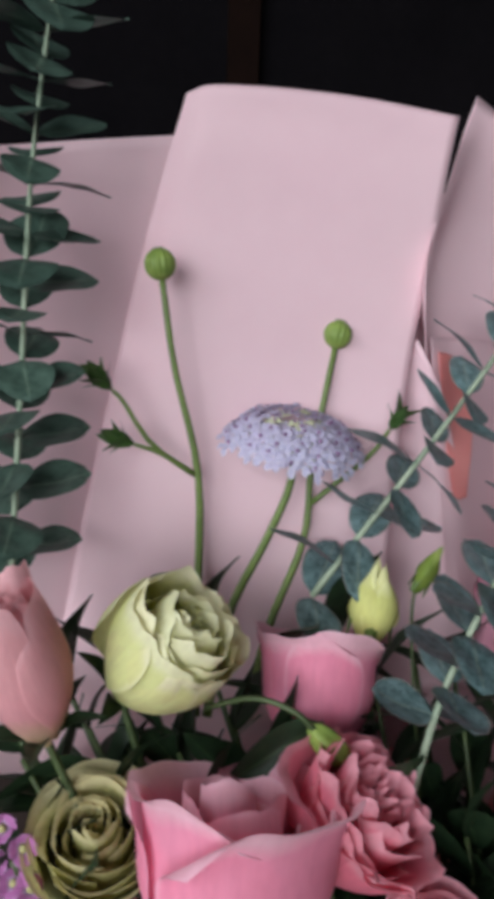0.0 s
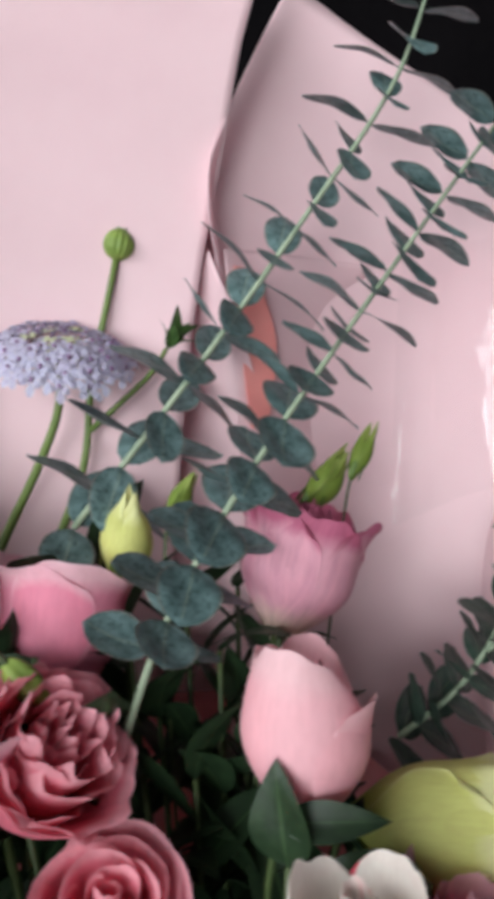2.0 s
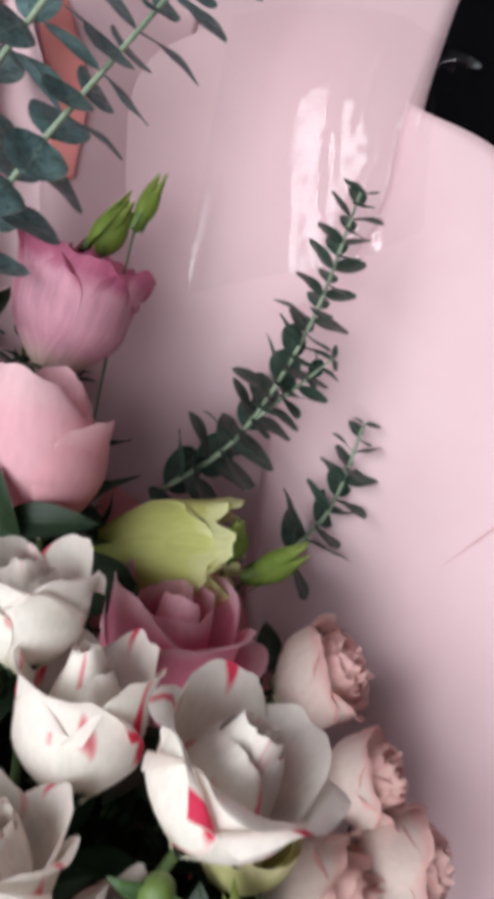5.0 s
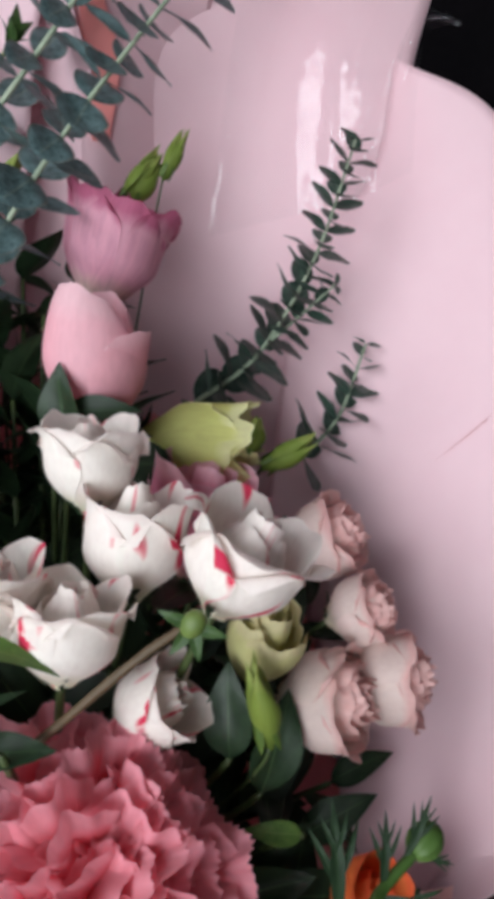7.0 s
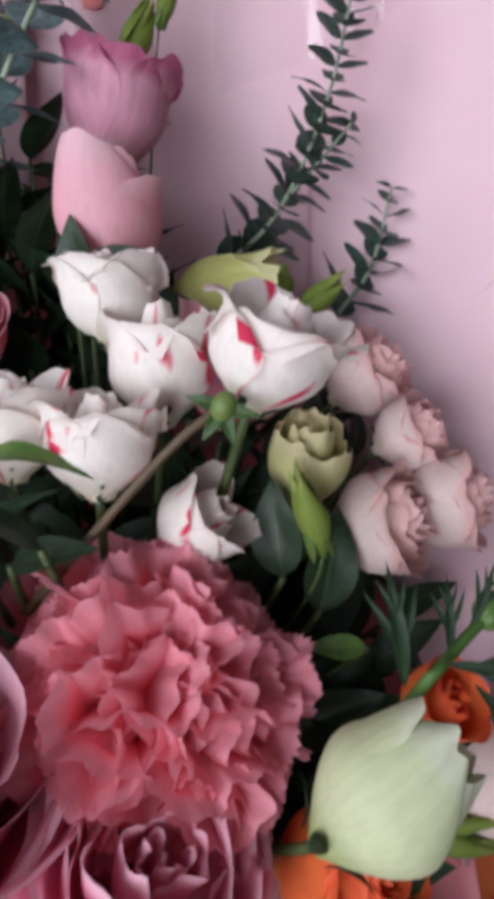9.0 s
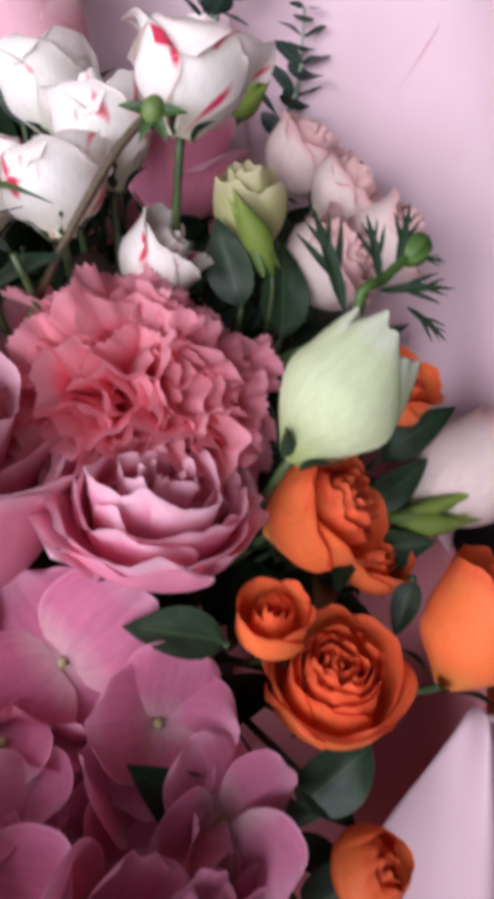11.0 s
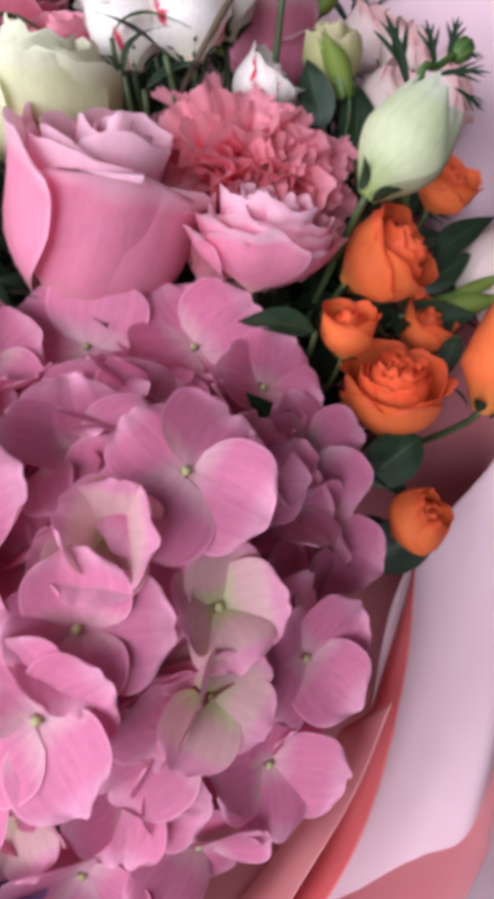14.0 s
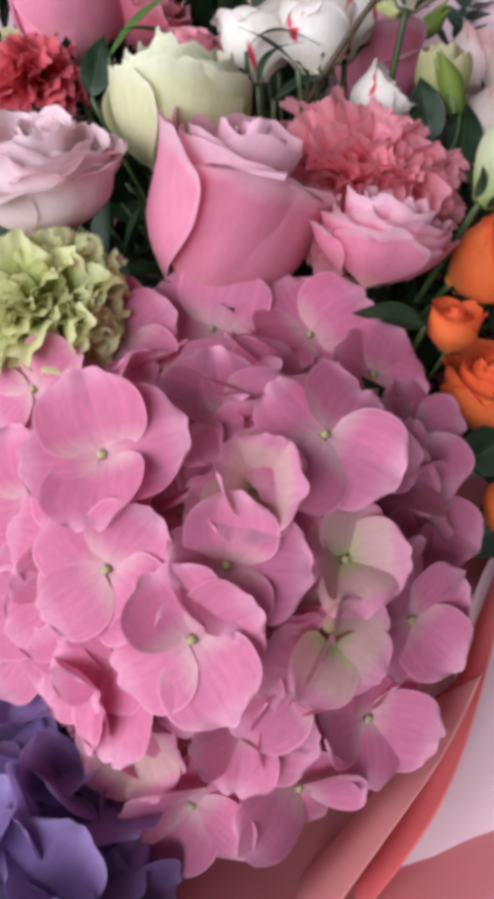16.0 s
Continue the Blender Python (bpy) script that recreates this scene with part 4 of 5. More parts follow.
sheet("purple_paper", "purple paper of another bundle in the shade",
      [[(0.2566, 0.2315, 0.7985), (0.2902, 0.2180, 0.7865), (0.3849, 0.2074, 0.7535)],
       [(0.2772, 0.2596, 0.8018), (0.3041, 0.2479, 0.8062), (0.4095, 0.2510, 0.7744)],
       [(0.2951, 0.2772, 0.8080), (0.3247, 0.2709, 0.8188), (0.4325, 0.2905, 0.7906)]], PURPLE_PAPER, category="paper")
# ---------------------------------------------------------------- eucalyptus
eucalyptus("eucalyptus_sprig", "upright eucalyptus sprig with round grey-green leaves", [(-0.1870, 0.2961, 1.1089), (-0.1820, 0.3204, 1.1888), (-0.1768, 0.3381, 1.2582), (-0.1672, 0.3534, 1.3224)], 23, 0.0262, 0.0280, EUC_DARK, 0.85, seed=3, lift=6, tilt=(0.3, 0.6))
eucalyptus("eucalyptus_sprig", "long leaning eucalyptus sprig with narrow grey-green leaves", [(-0.0664, 0.2972, 1.1003), (-0.0216, 0.3156, 1.1575), (0.0154, 0.3316, 1.2085), (0.0467, 0.3438, 1.2553), (0.0599, 0.3572, 1.2903)], 20, 0.0320, 0.0200, EUC, 0.62, seed=5, tip=0.1, lift=4, tilt=(0.25, 0.7))
eucalyptus("eucalyptus_sprig", "leaning eucalyptus sprig with broad blue-green leaves", [(-0.0422, 0.2234, 1.0646), (-0.0274, 0.2428, 1.1032), (-0.0019, 0.2648, 1.1439), (0.0339, 0.2925, 1.1891), (0.0806, 0.3280, 1.2452)], 27, 0.0262, 0.0205, EUC, 0.82, seed=8, lift=2, bare=3, tilt=(0.3, 0.65))
eucalyptus("eucalyptus_sprig", "small dark eucalyptus sprig lying against the paper", [(0.0583, 0.2555, 1.0341), (0.0864, 0.2661, 1.0571), (0.1092, 0.2868, 1.0990), (0.1230, 0.3132, 1.1459)], 25, 0.0262, 0.0112, EUC_DARK, 0.72, seed=11, r0=0.0013, r1=0.0006, tip=0.2, lift=18)
eucalyptus("eucalyptus_sprig", "short dark eucalyptus sprig lying against the paper", [(0.1120, 0.2390, 1.0180), (0.1287, 0.2518, 1.0353), (0.1396, 0.2730, 1.0640)], 9, 0.0254, 0.0101, EUC_DARK, 0.7, seed=12, r0=0.0012, r1=0.0006, lift=18)
eucalyptus("eucalyptus_sprig", "thin side twig of dark eucalyptus", [(0.0923, 0.2695, 1.0635), (0.1072, 0.2728, 1.0794), (0.1186, 0.2756, 1.0919)], 6, 0.0183, 0.0085, EUC_DARK, 0.55, seed=13, r0=0.0009, r1=0.0005, tip=0.2, lift=18)


# ---------------------------------------------------------------- blue lace flower and its seed heads
SHOOT = leaf_material("shoot_leaf", lin(44, 70, 36), lin(84, 112, 58), lin(110, 134, 80), 0.45)
BUD = plain_material("seed_head_green", lin(96, 118, 48), lin(136, 156, 74), 160, 0.55, 0.4)


def seed_head(label, points, r, fork=None):
    """A ribbed green head on a slim stem; fork: places of a side shoot with its small leaves."""
    ob = thing("seed_head", label, "seed head", points[-1])
    p0 = Vector(points[-1])
    child("stem", tube_mesh("stem", [Vector(q) - p0 for q in points], 0.0021, 0.0013, STEM, 7, 18, 0.05), ob)
    axis = Vector(points[-1]) - Vector(points[-2])
    child("head", ball_mesh("head", r, BUD, 14, 0.05, 1.05), ob, frame_of(axis) @ Matrix.Translation((0, 0, r * 0.7)))
    crown = leaf_mesh("crown", r * 0.34, r * 0.2, FRESH, 0.1, 0.1)
    for k in range(9):
        child("bract", crown, ob, frame_of(axis) @ Matrix.Translation((0, 0, r * 1.5)) @ Matrix.Rotation(k * 0.698, 4, "Z") @ Matrix.Translation((0, r * 0.35, 0)) @ Matrix.Rotation(radians(75), 4, "X"))
    for way in fork or ():
        child("shoot", tube_mesh("shoot", [Vector(q) - p0 for q in way], 0.0014, 0.0009, STEM, 6, 8), ob)
        end, d = Vector(way[-1]), (Vector(way[-1]) - Vector(way[-2])).normalized()
        me = leaf_mesh("shootleaf", 1.0, 0.42, SHOOT, 0.25, 0.1)
        for k in range(6):
            child("leaf", me, ob, Matrix.Translation(end - p0) @ frame_of(d, k * 60) @ Matrix.Rotation(radians(55 + (k % 3) * 8), 4, "X") @ Matrix.Scale(0.012 + 0.003 * (k % 3), 4))
    return ob


seed_head("ribbed green seed head on a slim forked stem", [(-0.1138, 0.2792, 1.0540), (-0.1136, 0.3192, 1.0850), (-0.1140, 0.3326, 1.1380), (-0.1246, 0.3427, 1.1838), (-0.1302, 0.3507, 1.2204)], 0.0063, [[(-0.1155, 0.3329, 1.1384), (-0.1339, 0.3324, 1.1526), (-0.1457, 0.3353, 1.1706), (-0.1503, 0.3355, 1.1754)], [(-0.1181, 0.3336, 1.1397), (-0.1302, 0.3308, 1.1493), (-0.1409, 0.3300, 1.1534)]])
seed_head("ribbed green seed head behind the blue lace flower", [(-0.0927, 0.2781, 1.0548), (-0.0813, 0.3134, 1.0737), (-0.0668, 0.3258, 1.1109), (-0.0635, 0.3393, 1.1440), (-0.0538, 0.3585, 1.1915)], 0.0061, [[(-0.0645, 0.3315, 1.1251), (-0.0527, 0.3312, 1.1367), (-0.0390, 0.3307, 1.1508), (-0.0326, 0.3314, 1.1613)]])

lace = thing("blue_lace_flower", "pale lavender-blue lace flower, a flat head of tiny florets", "flower", (-0.0742, 0.3296, 1.1607))
lace_rot = frame_of((0.083, 0.020, 0.996))
rl = 0.0285
child("stem", tube_mesh("stem", [Vector(q) - lace.location for q in ((-0.1091, 0.2789, 1.0542), (-0.0996, 0.3114, 1.0814), (-0.0851, 0.3205, 1.1109), (-0.0749, 0.3251, 1.1366), (-0.0740, 0.3284, 1.1552))], 0.0021, 0.0016, STEM, 7, 14), lace)
rnd = random.Random(4)
LACE_EYE = plain_material("lace_eye", lin(190, 196, 150), lin(225, 225, 190), 300, 0.6)
LACE_DARK = plain_material("lace_anther", lin(110, 80, 120), lin(150, 110, 150), 300, 0.6)
for k in range(170):
    q = math.sqrt((k + 0.5) / 170)
    a = k * 2.399963
    x, y = rl * q * math.cos(a), rl * q * math.sin(a)
    z = 0.0045 * (1 - q * q) + rnd.uniform(-0.0015, 0.0015) - 0.006 * max(0, q - 0.7) / 0.3
    tilt = frame_of((math.cos(a) * q * 1.1, math.sin(a) * q * 1.1, 1.0), rnd.uniform(0, 90))
    var = k % 4 if q > 0.5 or k % 3 else 4
    big = 0.0016 + 0.0034 * q

    def tiny(var=var):
        r2 = random.Random(var + 70)
        vs, fs = [], []
        for p in range(5):
            aa = math.tau * p / 5 + r2.uniform(-0.2, 0.2)
            ln = r2.uniform(0.8, 1.25)
            for s, w in ((0.1, 0.12), (0.65, 0.36), (1.0, 0.16)):
                for side in (-1, 1):
                    vs.append((ln * s * math.cos(aa) - side * w * math.sin(aa), ln * s * math.sin(aa) + side * w * math.cos(aa), 0.15 + 0.25 * math.sin(s * 3) + r2.uniform(-0.1, 0.1)))
            b = p * 6
            fs += [(b, b + 2, b + 3, b + 1), (b + 2, b + 4, b + 5, b + 3)]
        me = bpy.data.meshes.new("floret")
        me.from_pydata(vs, [], fs)
        me.uv_layers.new(name="UVMap")
        me.materials.append(M["lace"] if var < 4 else LACE_EYE)
        return me

    child("floret", cached(("tiny", var), tiny), lace, lace_rot @ Matrix.Translation((x, y, z)) @ tilt @ Matrix.Scale(big, 4))
    if k % 2:
        child("anther", cached("anther", lambda: ball_mesh("anther", 1.0, LACE_DARK, nu=6, nv=5)), lace, lace_rot @ Matrix.Translation((x * 1.02, y * 1.02, z + 0.0016)) @ Matrix.Scale(0.0006 + 0.0004 * q, 4))
for k in range(16):
    a = math.tau * k / 16
    child("ray", cached("lace_ray", lambda: tube_mesh("ray", [(0, 0, 0), (0.4, 0, 0.02), (1, 0, 0.02)], 0.022, 0.015, STEM, 5, 5)), lace, lace_rot @ Matrix.Translation((0, 0, -0.004)) @ Matrix.Rotation(a, 4, "Z") @ Matrix.Scale(rl * 0.85, 4))

# ---------------------------------------------------------------- flowers at the back
LIS = dict(shape="lis", ruffle=0.05)
bloom("lisianthus", "pale green lisianthus with swirled ruffled petals", (-0.1251, 0.2541, 1.1066), (0.58, -0.22, 0.78), 0.0275, 0.0540, M["green_lis"], 0.3, (2, 3, 4, 5, 6), seed=3, **LIS)
bloom("lisianthus_bud", "closed pale green lisianthus bud", (-0.0448, 0.2811, 1.1063), (0.129, 0.226, 0.965), 0.0139, 0.0346, M["lime_lis"], -0.45, (2, 3), ruffle=0.0, point=0.1, shape="lis", seed=4, fs=(0.5, 0.9))
bloom("lisianthus_bud", "slim green lisianthus bud", (-0.0256, 0.2818, 1.1216), (0.478, 0.164, 0.863), 0.0062, 0.0187, M["bud"], -0.42, (2, 3), ruffle=0.0, point=0.2, shape="lis", seed=5, fs=(0.5, 0.9))
bloom("rose", "pink rose seen from its side", (-0.0673, 0.2669, 1.0765), (0.05, 0.55, 0.83), 0.0215, 0.0530, M["pink_rose"], 0.25, (2, 3, 3), seed=6, heart=(0.8, 0.93), facing=(-0.062, -0.921, 0.384), outer=((-38, 0.98, 1.0, 1.1, 0.32, 0.14, 0.08), (42, 1.0, 0.98, 1.1, 0.36, 0.14, 0.1), (135, 0.95, 1.0, 1.0, 0.3, 0.1, 0.05), (-130, 0.95, 1.0, 1.0, 0.3, 0.1, 0.05)), shoulder=0.18)
bloom("lisianthus", "deep pink lisianthus with crumpled petals", (-0.0639, 0.2145, 1.0736), (0.60, -0.05, 0.78), 0.0245, 0.0430, M["rose_pink"], 0.6, (2, 3, 4, 5, 5), seed=7, shape="lis", ruffle=0.08)
bloom("rose", "large pink rose with smooth outer petals", (-0.1018, 0.1964, 1.0757), (0.05, 0.60, 0.80), 0.0280, 0.0560, M["pink_rose"], 0.4, (2, 2, 3, 3), seed=8, point=0.02, heart=(0.8, 0.97), facing=(-0.062, -0.921, 0.384), outer=((-48, 0.93, 1.0, 1.0, 0.3, 0.18, 0.08), (34, 1.04, 0.95, 1.0, 0.42, 0.2, 0.1), (130, 0.95, 1.0, 1.1, 0.3, 0.12, 0.05), (-125, 0.95, 1.0, 1.0, 0.3, 0.12, 0.05)), shoulder=0.25)
bloom("rose", "peach-pink rose bud with smooth petals", (-0.1676, 0.2386, 1.1172), (-0.181, 0.097, 0.979), 0.0181, 0.0596, M["peach_rose"], -0.1, (2, 2, 3, 3), seed=9)
bloom("rose", "faded yellow-green rose low among the flowers", (-0.1457, 0.2223, 1.0555), (0.050, -0.248, 0.967), 0.0208, 0.0359, M["fade_rose"], 0.5, seed=10)
bloom("lisianthus", "mauve-pink lisianthus with dark pink rims", (0.0167, 0.2769, 1.0970), (0.22, 0.42, 0.88), 0.0218, 0.0500, M["mauve_lis"], 0.0, (3, 4, 4), seed=11, shape="lis", ruffle=0.06, heart=(0.9, 0.97), facing=(-0.060, -0.903, 0.425), outer=((-48, 0.98, 0.98, 0.85, 0.24, 0.06, 0.04), (20, 1.0, 0.93, 0.85, 0.2, 0.05, 0.05), (80, 1.0, 0.97, 0.8, 0.4, 0.08, 0.04), (150, 0.95, 1.0, 0.9, 0.25, 0.05, 0.04), (-120, 0.95, 1.0, 0.9, 0.25, 0.05, 0.04)), shoulder=0.2, frill=0.03)
bloom("lisianthus_bud", "green lisianthus bud beside the mauve flower", (0.0275, 0.2956, 1.1219), (0.576, 0.218, 0.788), 0.0084, 0.0262, M["bud"], -0.42, (2, 3), ruffle=0.0, point=0.15, shape="lis", seed=12, fs=(0.5, 0.9))
bloom("lisianthus_bud", "slim pointed lisianthus bud", (0.0404, 0.2974, 1.1323), (0.353, 0.284, 0.891), 0.0052, 0.0187, M["bud"], -0.42, (2, 3), ruffle=0.0, point=0.3, shape="lis", seed=13, fs=(0.5, 0.9), leaf=FRESH)
bloom("rose", "pale pink rose with one broad smooth outer petal", (0.0150, 0.2241, 1.0740), (-0.02, 0.348, 0.936), 0.0205, 0.0590, M["pale_rose"], -0.45, (2, 3), seed=14, point=0.0, fs=(0.5, 0.8), heart=(0.75, 0.85), facing=(-0.060, -0.903, 0.425), outer=((150, 0.9, 0.92, 1.1, -0.3, 0.03, 0.04), (-120, 0.92, 0.92, 1.1, -0.25, 0.03, 0.04), (62, 0.98, 0.76, 0.8, 0.05, 0.06, 0.03), (-14, 1.02, 1.0, 1.35, -0.38, 0.02, 0.05)), shoulder=0.28)
bloom("lisianthus", "lime-green lisianthus with ruffled petals", (0.0575, 0.2170, 1.0385), (0.80, -0.12, 0.10), 0.0195, 0.0520, M["lime_lis"], 0.1, (2, 3, 4), seed=15, shape="lis", ruffle=0.06, heart=(0.85, 1.0), facing=(-0.180, -0.792, 0.584), outer=((-50, 0.97, 0.98, 1.1, 0.05, 0.1, 0.04), (12, 1.02, 0.92, 1.1, 0.1, 0.12, 0.04), (75, 0.97, 0.97, 1.1, 0.1, 0.1, 0.04), (150, 0.97, 1.0, 0.9, 0.05, 0.06, 0.04), (-120, 0.97, 1.0, 0.9, 0.05, 0.06, 0.04)), shoulder=0.25, frill=0.08)
bloom("lisianthus_bud", "lime lisianthus bud against the paper", (0.0815, 0.2139, 1.0481), (0.178, 0.371, 0.911), 0.0079, 0.0170, M["bud"], -0.42, (2, 3), ruffle=0.0, shape="lis", seed=16, fs=(0.5, 0.9))
bloom("lisianthus_bud", "pointed lime lisianthus bud", (0.0945, 0.2057, 1.0461), (0.774, 0.150, 0.615), 0.0071, 0.0233, M["bud"], -0.42, (2, 3), ruffle=0.0, point=0.2, shape="lis", seed=17, fs=(0.5, 0.9))
bloom("rose", "pink rose with pointed folded petals", (0.0587, 0.1779, 1.0351), (0.12, 0.40, 0.877), 0.0215, 0.0500, M["pink_rose"], 0.1, (2, 2, 3), seed=18, heart=(0.75, 0.95), facing=(-0.180, -0.792, 0.584), outer=((-45, 0.95, 1.0, 1.15, 0.0, 0.08, 0.12), (35, 1.0, 0.88, 1.1, 0.3, 0.2, 0.14), (80, 1.05, 0.62, 1.0, 0.75, 0.2, 0.12), (150, 0.95, 0.95, 1.1, 0.1, 0.1, 0.05), (-130, 0.95, 0.95, 1.1, 0.1, 0.1, 0.05)), shoulder=0.35)

bloom("rose", "deep pink rose low between the leaves", (-0.0415, 0.1839, 1.0497), (0.047, -0.097, 0.994), 0.0207, 0.0335, M["rose_pink"], 0.5, (2, 2, 3, 3, 4), seed=19)

# ---------------------------------------------------------------- white and blush spray roses
for place, axis, r, h, o, sd, what in (
    ((0.0203, 0.1598, 1.0740), (-0.049, 0.55, 0.83), 0.0149, 0.0308, 0.3, 21, "opening"),
    ((0.0362, 0.1355, 1.0641), (0.065, 0.62, 0.78), 0.0155, 0.0353, 0.05, 22, "half closed"),
    ((0.0657, 0.1116, 1.0822), (0.40, 0.35, 0.85), 0.0155, 0.0306, 0.6, 23, "open"),
    ((0.0198, 0.1033, 1.0619), (0.059, 0.58, 0.81), 0.0145, 0.0280, 0.3, 24, "half open"),
    ((0.0443, 0.0978, 1.0351), (0.75, 0.0, 0.60), 0.0125, 0.0250, -0.2, 25, "closed"),
    ((-0.0048, 0.1128, 1.0619), (0.049, 0.55, 0.83), 0.0151, 0.0295, 0.3, 26, "half open"),
):
    f = max(0.0, o)
    bloom("spray_rose", what + " white spray rose with crimson petal edges", place, axis, r, h * 1.05, M["white_rose"], -0.25, (3, 4, 4), seed=sd, ruffle=0.025, heart=(0.84, 0.95), facing=(-0.095, -0.770, 0.631), outer=((-70, 1.0, 0.98, 0.95, 0.08 + 0.5 * f, 0.14 + 0.3 * f, 0.08), (-8, 1.02, 0.84 + 0.1 * (sd % 2), 1.05, 0.02 + 0.45 * f, 0.12 + 0.3 * f, 0.1), (58, 1.0, 0.95, 0.95, 0.08 + 0.95 * f, 0.12 + 0.25 * f, 0.1), (125, 0.96, 1.04, 0.95, 0.1 + 0.4 * f, 0.1, 0.06), (-140, 0.96, 1.04, 0.95, 0.1 + 0.3 * f, 0.1, 0.06)), shoulder=0.42, frill=0.02, group="white spray roses", sepal=5, leaf=LEAF)
for place, axis, r, h, sd in (
    ((0.1092, 0.1723, 1.0298), (0.70, 0.0, 0.62), 0.0155, 0.0300, 31),
    ((0.1172, 0.1392, 1.0285), (0.78, -0.1, 0.55), 0.0124, 0.0240, 32),
    ((0.1030, 0.1126, 1.0145), (0.80, -0.30, 0.42), 0.0168, 0.0321, 33),
    ((0.1277, 0.1214, 1.0132), (0.88, -0.22, 0.32), 0.0155, 0.0296, 34),
):
    bloom("spray_rose", "blush spray rose with rosy rims against the paper", place, axis, r, h, M["blush_rose"], 0.12, (2, 3, 4, 5, 5), seed=sd, group="blush spray roses", ruffle=0.06, facing=(-0.095, -0.770, 0.631), frill=0.02, heart=(0.92, 1.04), outer=((-80, 1.0, 0.92, 0.9, 0.05, 0.16, 0.03), (-15, 1.0, 0.88, 0.95, 0.05, 0.18, 0.05), (50, 1.0, 0.93, 0.9, 0.08, 0.18, 0.04), (120, 0.98, 0.95, 0.95, 0.1, 0.15, 0.03), (-150, 0.98, 0.95, 0.95, 0.1, 0.15, 0.03)), shoulder=0.28)
bloom("lisianthus", "pale olive lisianthus in the shade", (0.0785, 0.1196, 1.0353), (0.148, 0.113, 0.982), 0.0153, 0.0343, M["fade_rose"], 0.3, (2, 3, 4), seed=35, **LIS)
bloom("lisianthus_bud", "green lisianthus bud with pointed sepals", (0.0761, 0.0938, 1.0399), (-0.277, 0.464, 0.841), 0.0068, 0.0266, M["bud"], -0.42, (2, 3), ruffle=0.0, point=0.15, shape="lis", seed=36, fs=(0.5, 0.9), leaf=SHOOT)

# ---------------------------------------------------------------- carnations, orange roses and the right side
carnation("carnation", "coral-pink carnation with frilled toothed petals", (0.0307, 0.0555, 1.0243), (0.165, -0.230, 0.959), 0.0364, M["carnation"], 165, seed=41)
bloom("lisianthus", "pink lisianthus with wide open ruffled petals", (0.0304, 0.0155, 1.0077), (0.30, 0.10, 0.94), 0.0288, 0.0345, M["pink_rose"], 0.55, (2, 2, 3, 4, 5), seed=42, shape="lis", ruffle=0.075)
bloom("rose", "large pink rose with satin petals", (-0.0253, 0.0318, 1.0207), (0.461, 0.187, 0.867), 0.0350, 0.0735, M["pink_rose"], 0.5, (2, 2, 3, 3, 3), seed=43, point=0.03, shells=((28, 0.82, 1.0, 0.2),), facing=(0.049, -0.778, 0.627))
bloom("lisianthus", "cream lisianthus with upright ruffled petals", (-0.0417, 0.0776, 1.0485), (0.182, 0.255, 0.950), 0.0335, 0.0551, M["cream_lis"], 0.3, (2, 3, 3, 4, 5), seed=44, shape="lis", ruffle=0.04)
bloom("rose", "pale blush garden rose", (-0.0917, 0.0327, 1.0446), (0.126, 0.004, 0.992), 0.0278, 0.0407, M["garden_rose"], 0.6, (2, 3, 3, 4, 5, 6), seed=45, ruffle=0.05)
carnation("carnation", "lime-green carnation with frilled petals", (-0.0923, -0.0082, 1.0177), (0.211, -0.248, 0.945), 0.0266, M["green_carnation"], 130, seed=46)
carnation("carnation", "red-coral carnation half hidden by leaves", (-0.1129, 0.1444, 1.0650), (0.231, -0.034, 0.972), 0.0236, M["red_carnation"], 80, seed=47)
bloom("lisianthus", "half closed pale green lisianthus", (0.0834, 0.0232, 1.0281), (0.74, 0.24, 0.62), 0.0162, 0.0415, M["pale_lis"], -0.45, (2, 3), seed=48, shape="lis", ruffle=0.0, heart=(0.8, 0.95), facing=(-0.062, -0.732, 0.679), outer=((150, 0.92, 0.93, 1.0, -0.35, 0.05, 0.05), (-120, 0.95, 0.96, 1.0, -0.4, 0.05, 0.05), (62, 0.96, 0.95, 1.0, -0.55, 0.1, 0.06), (-30, 1.03, 1.0, 1.25, -0.62, 0.03, 0.3)), shoulder=0.25, frill=0.015)
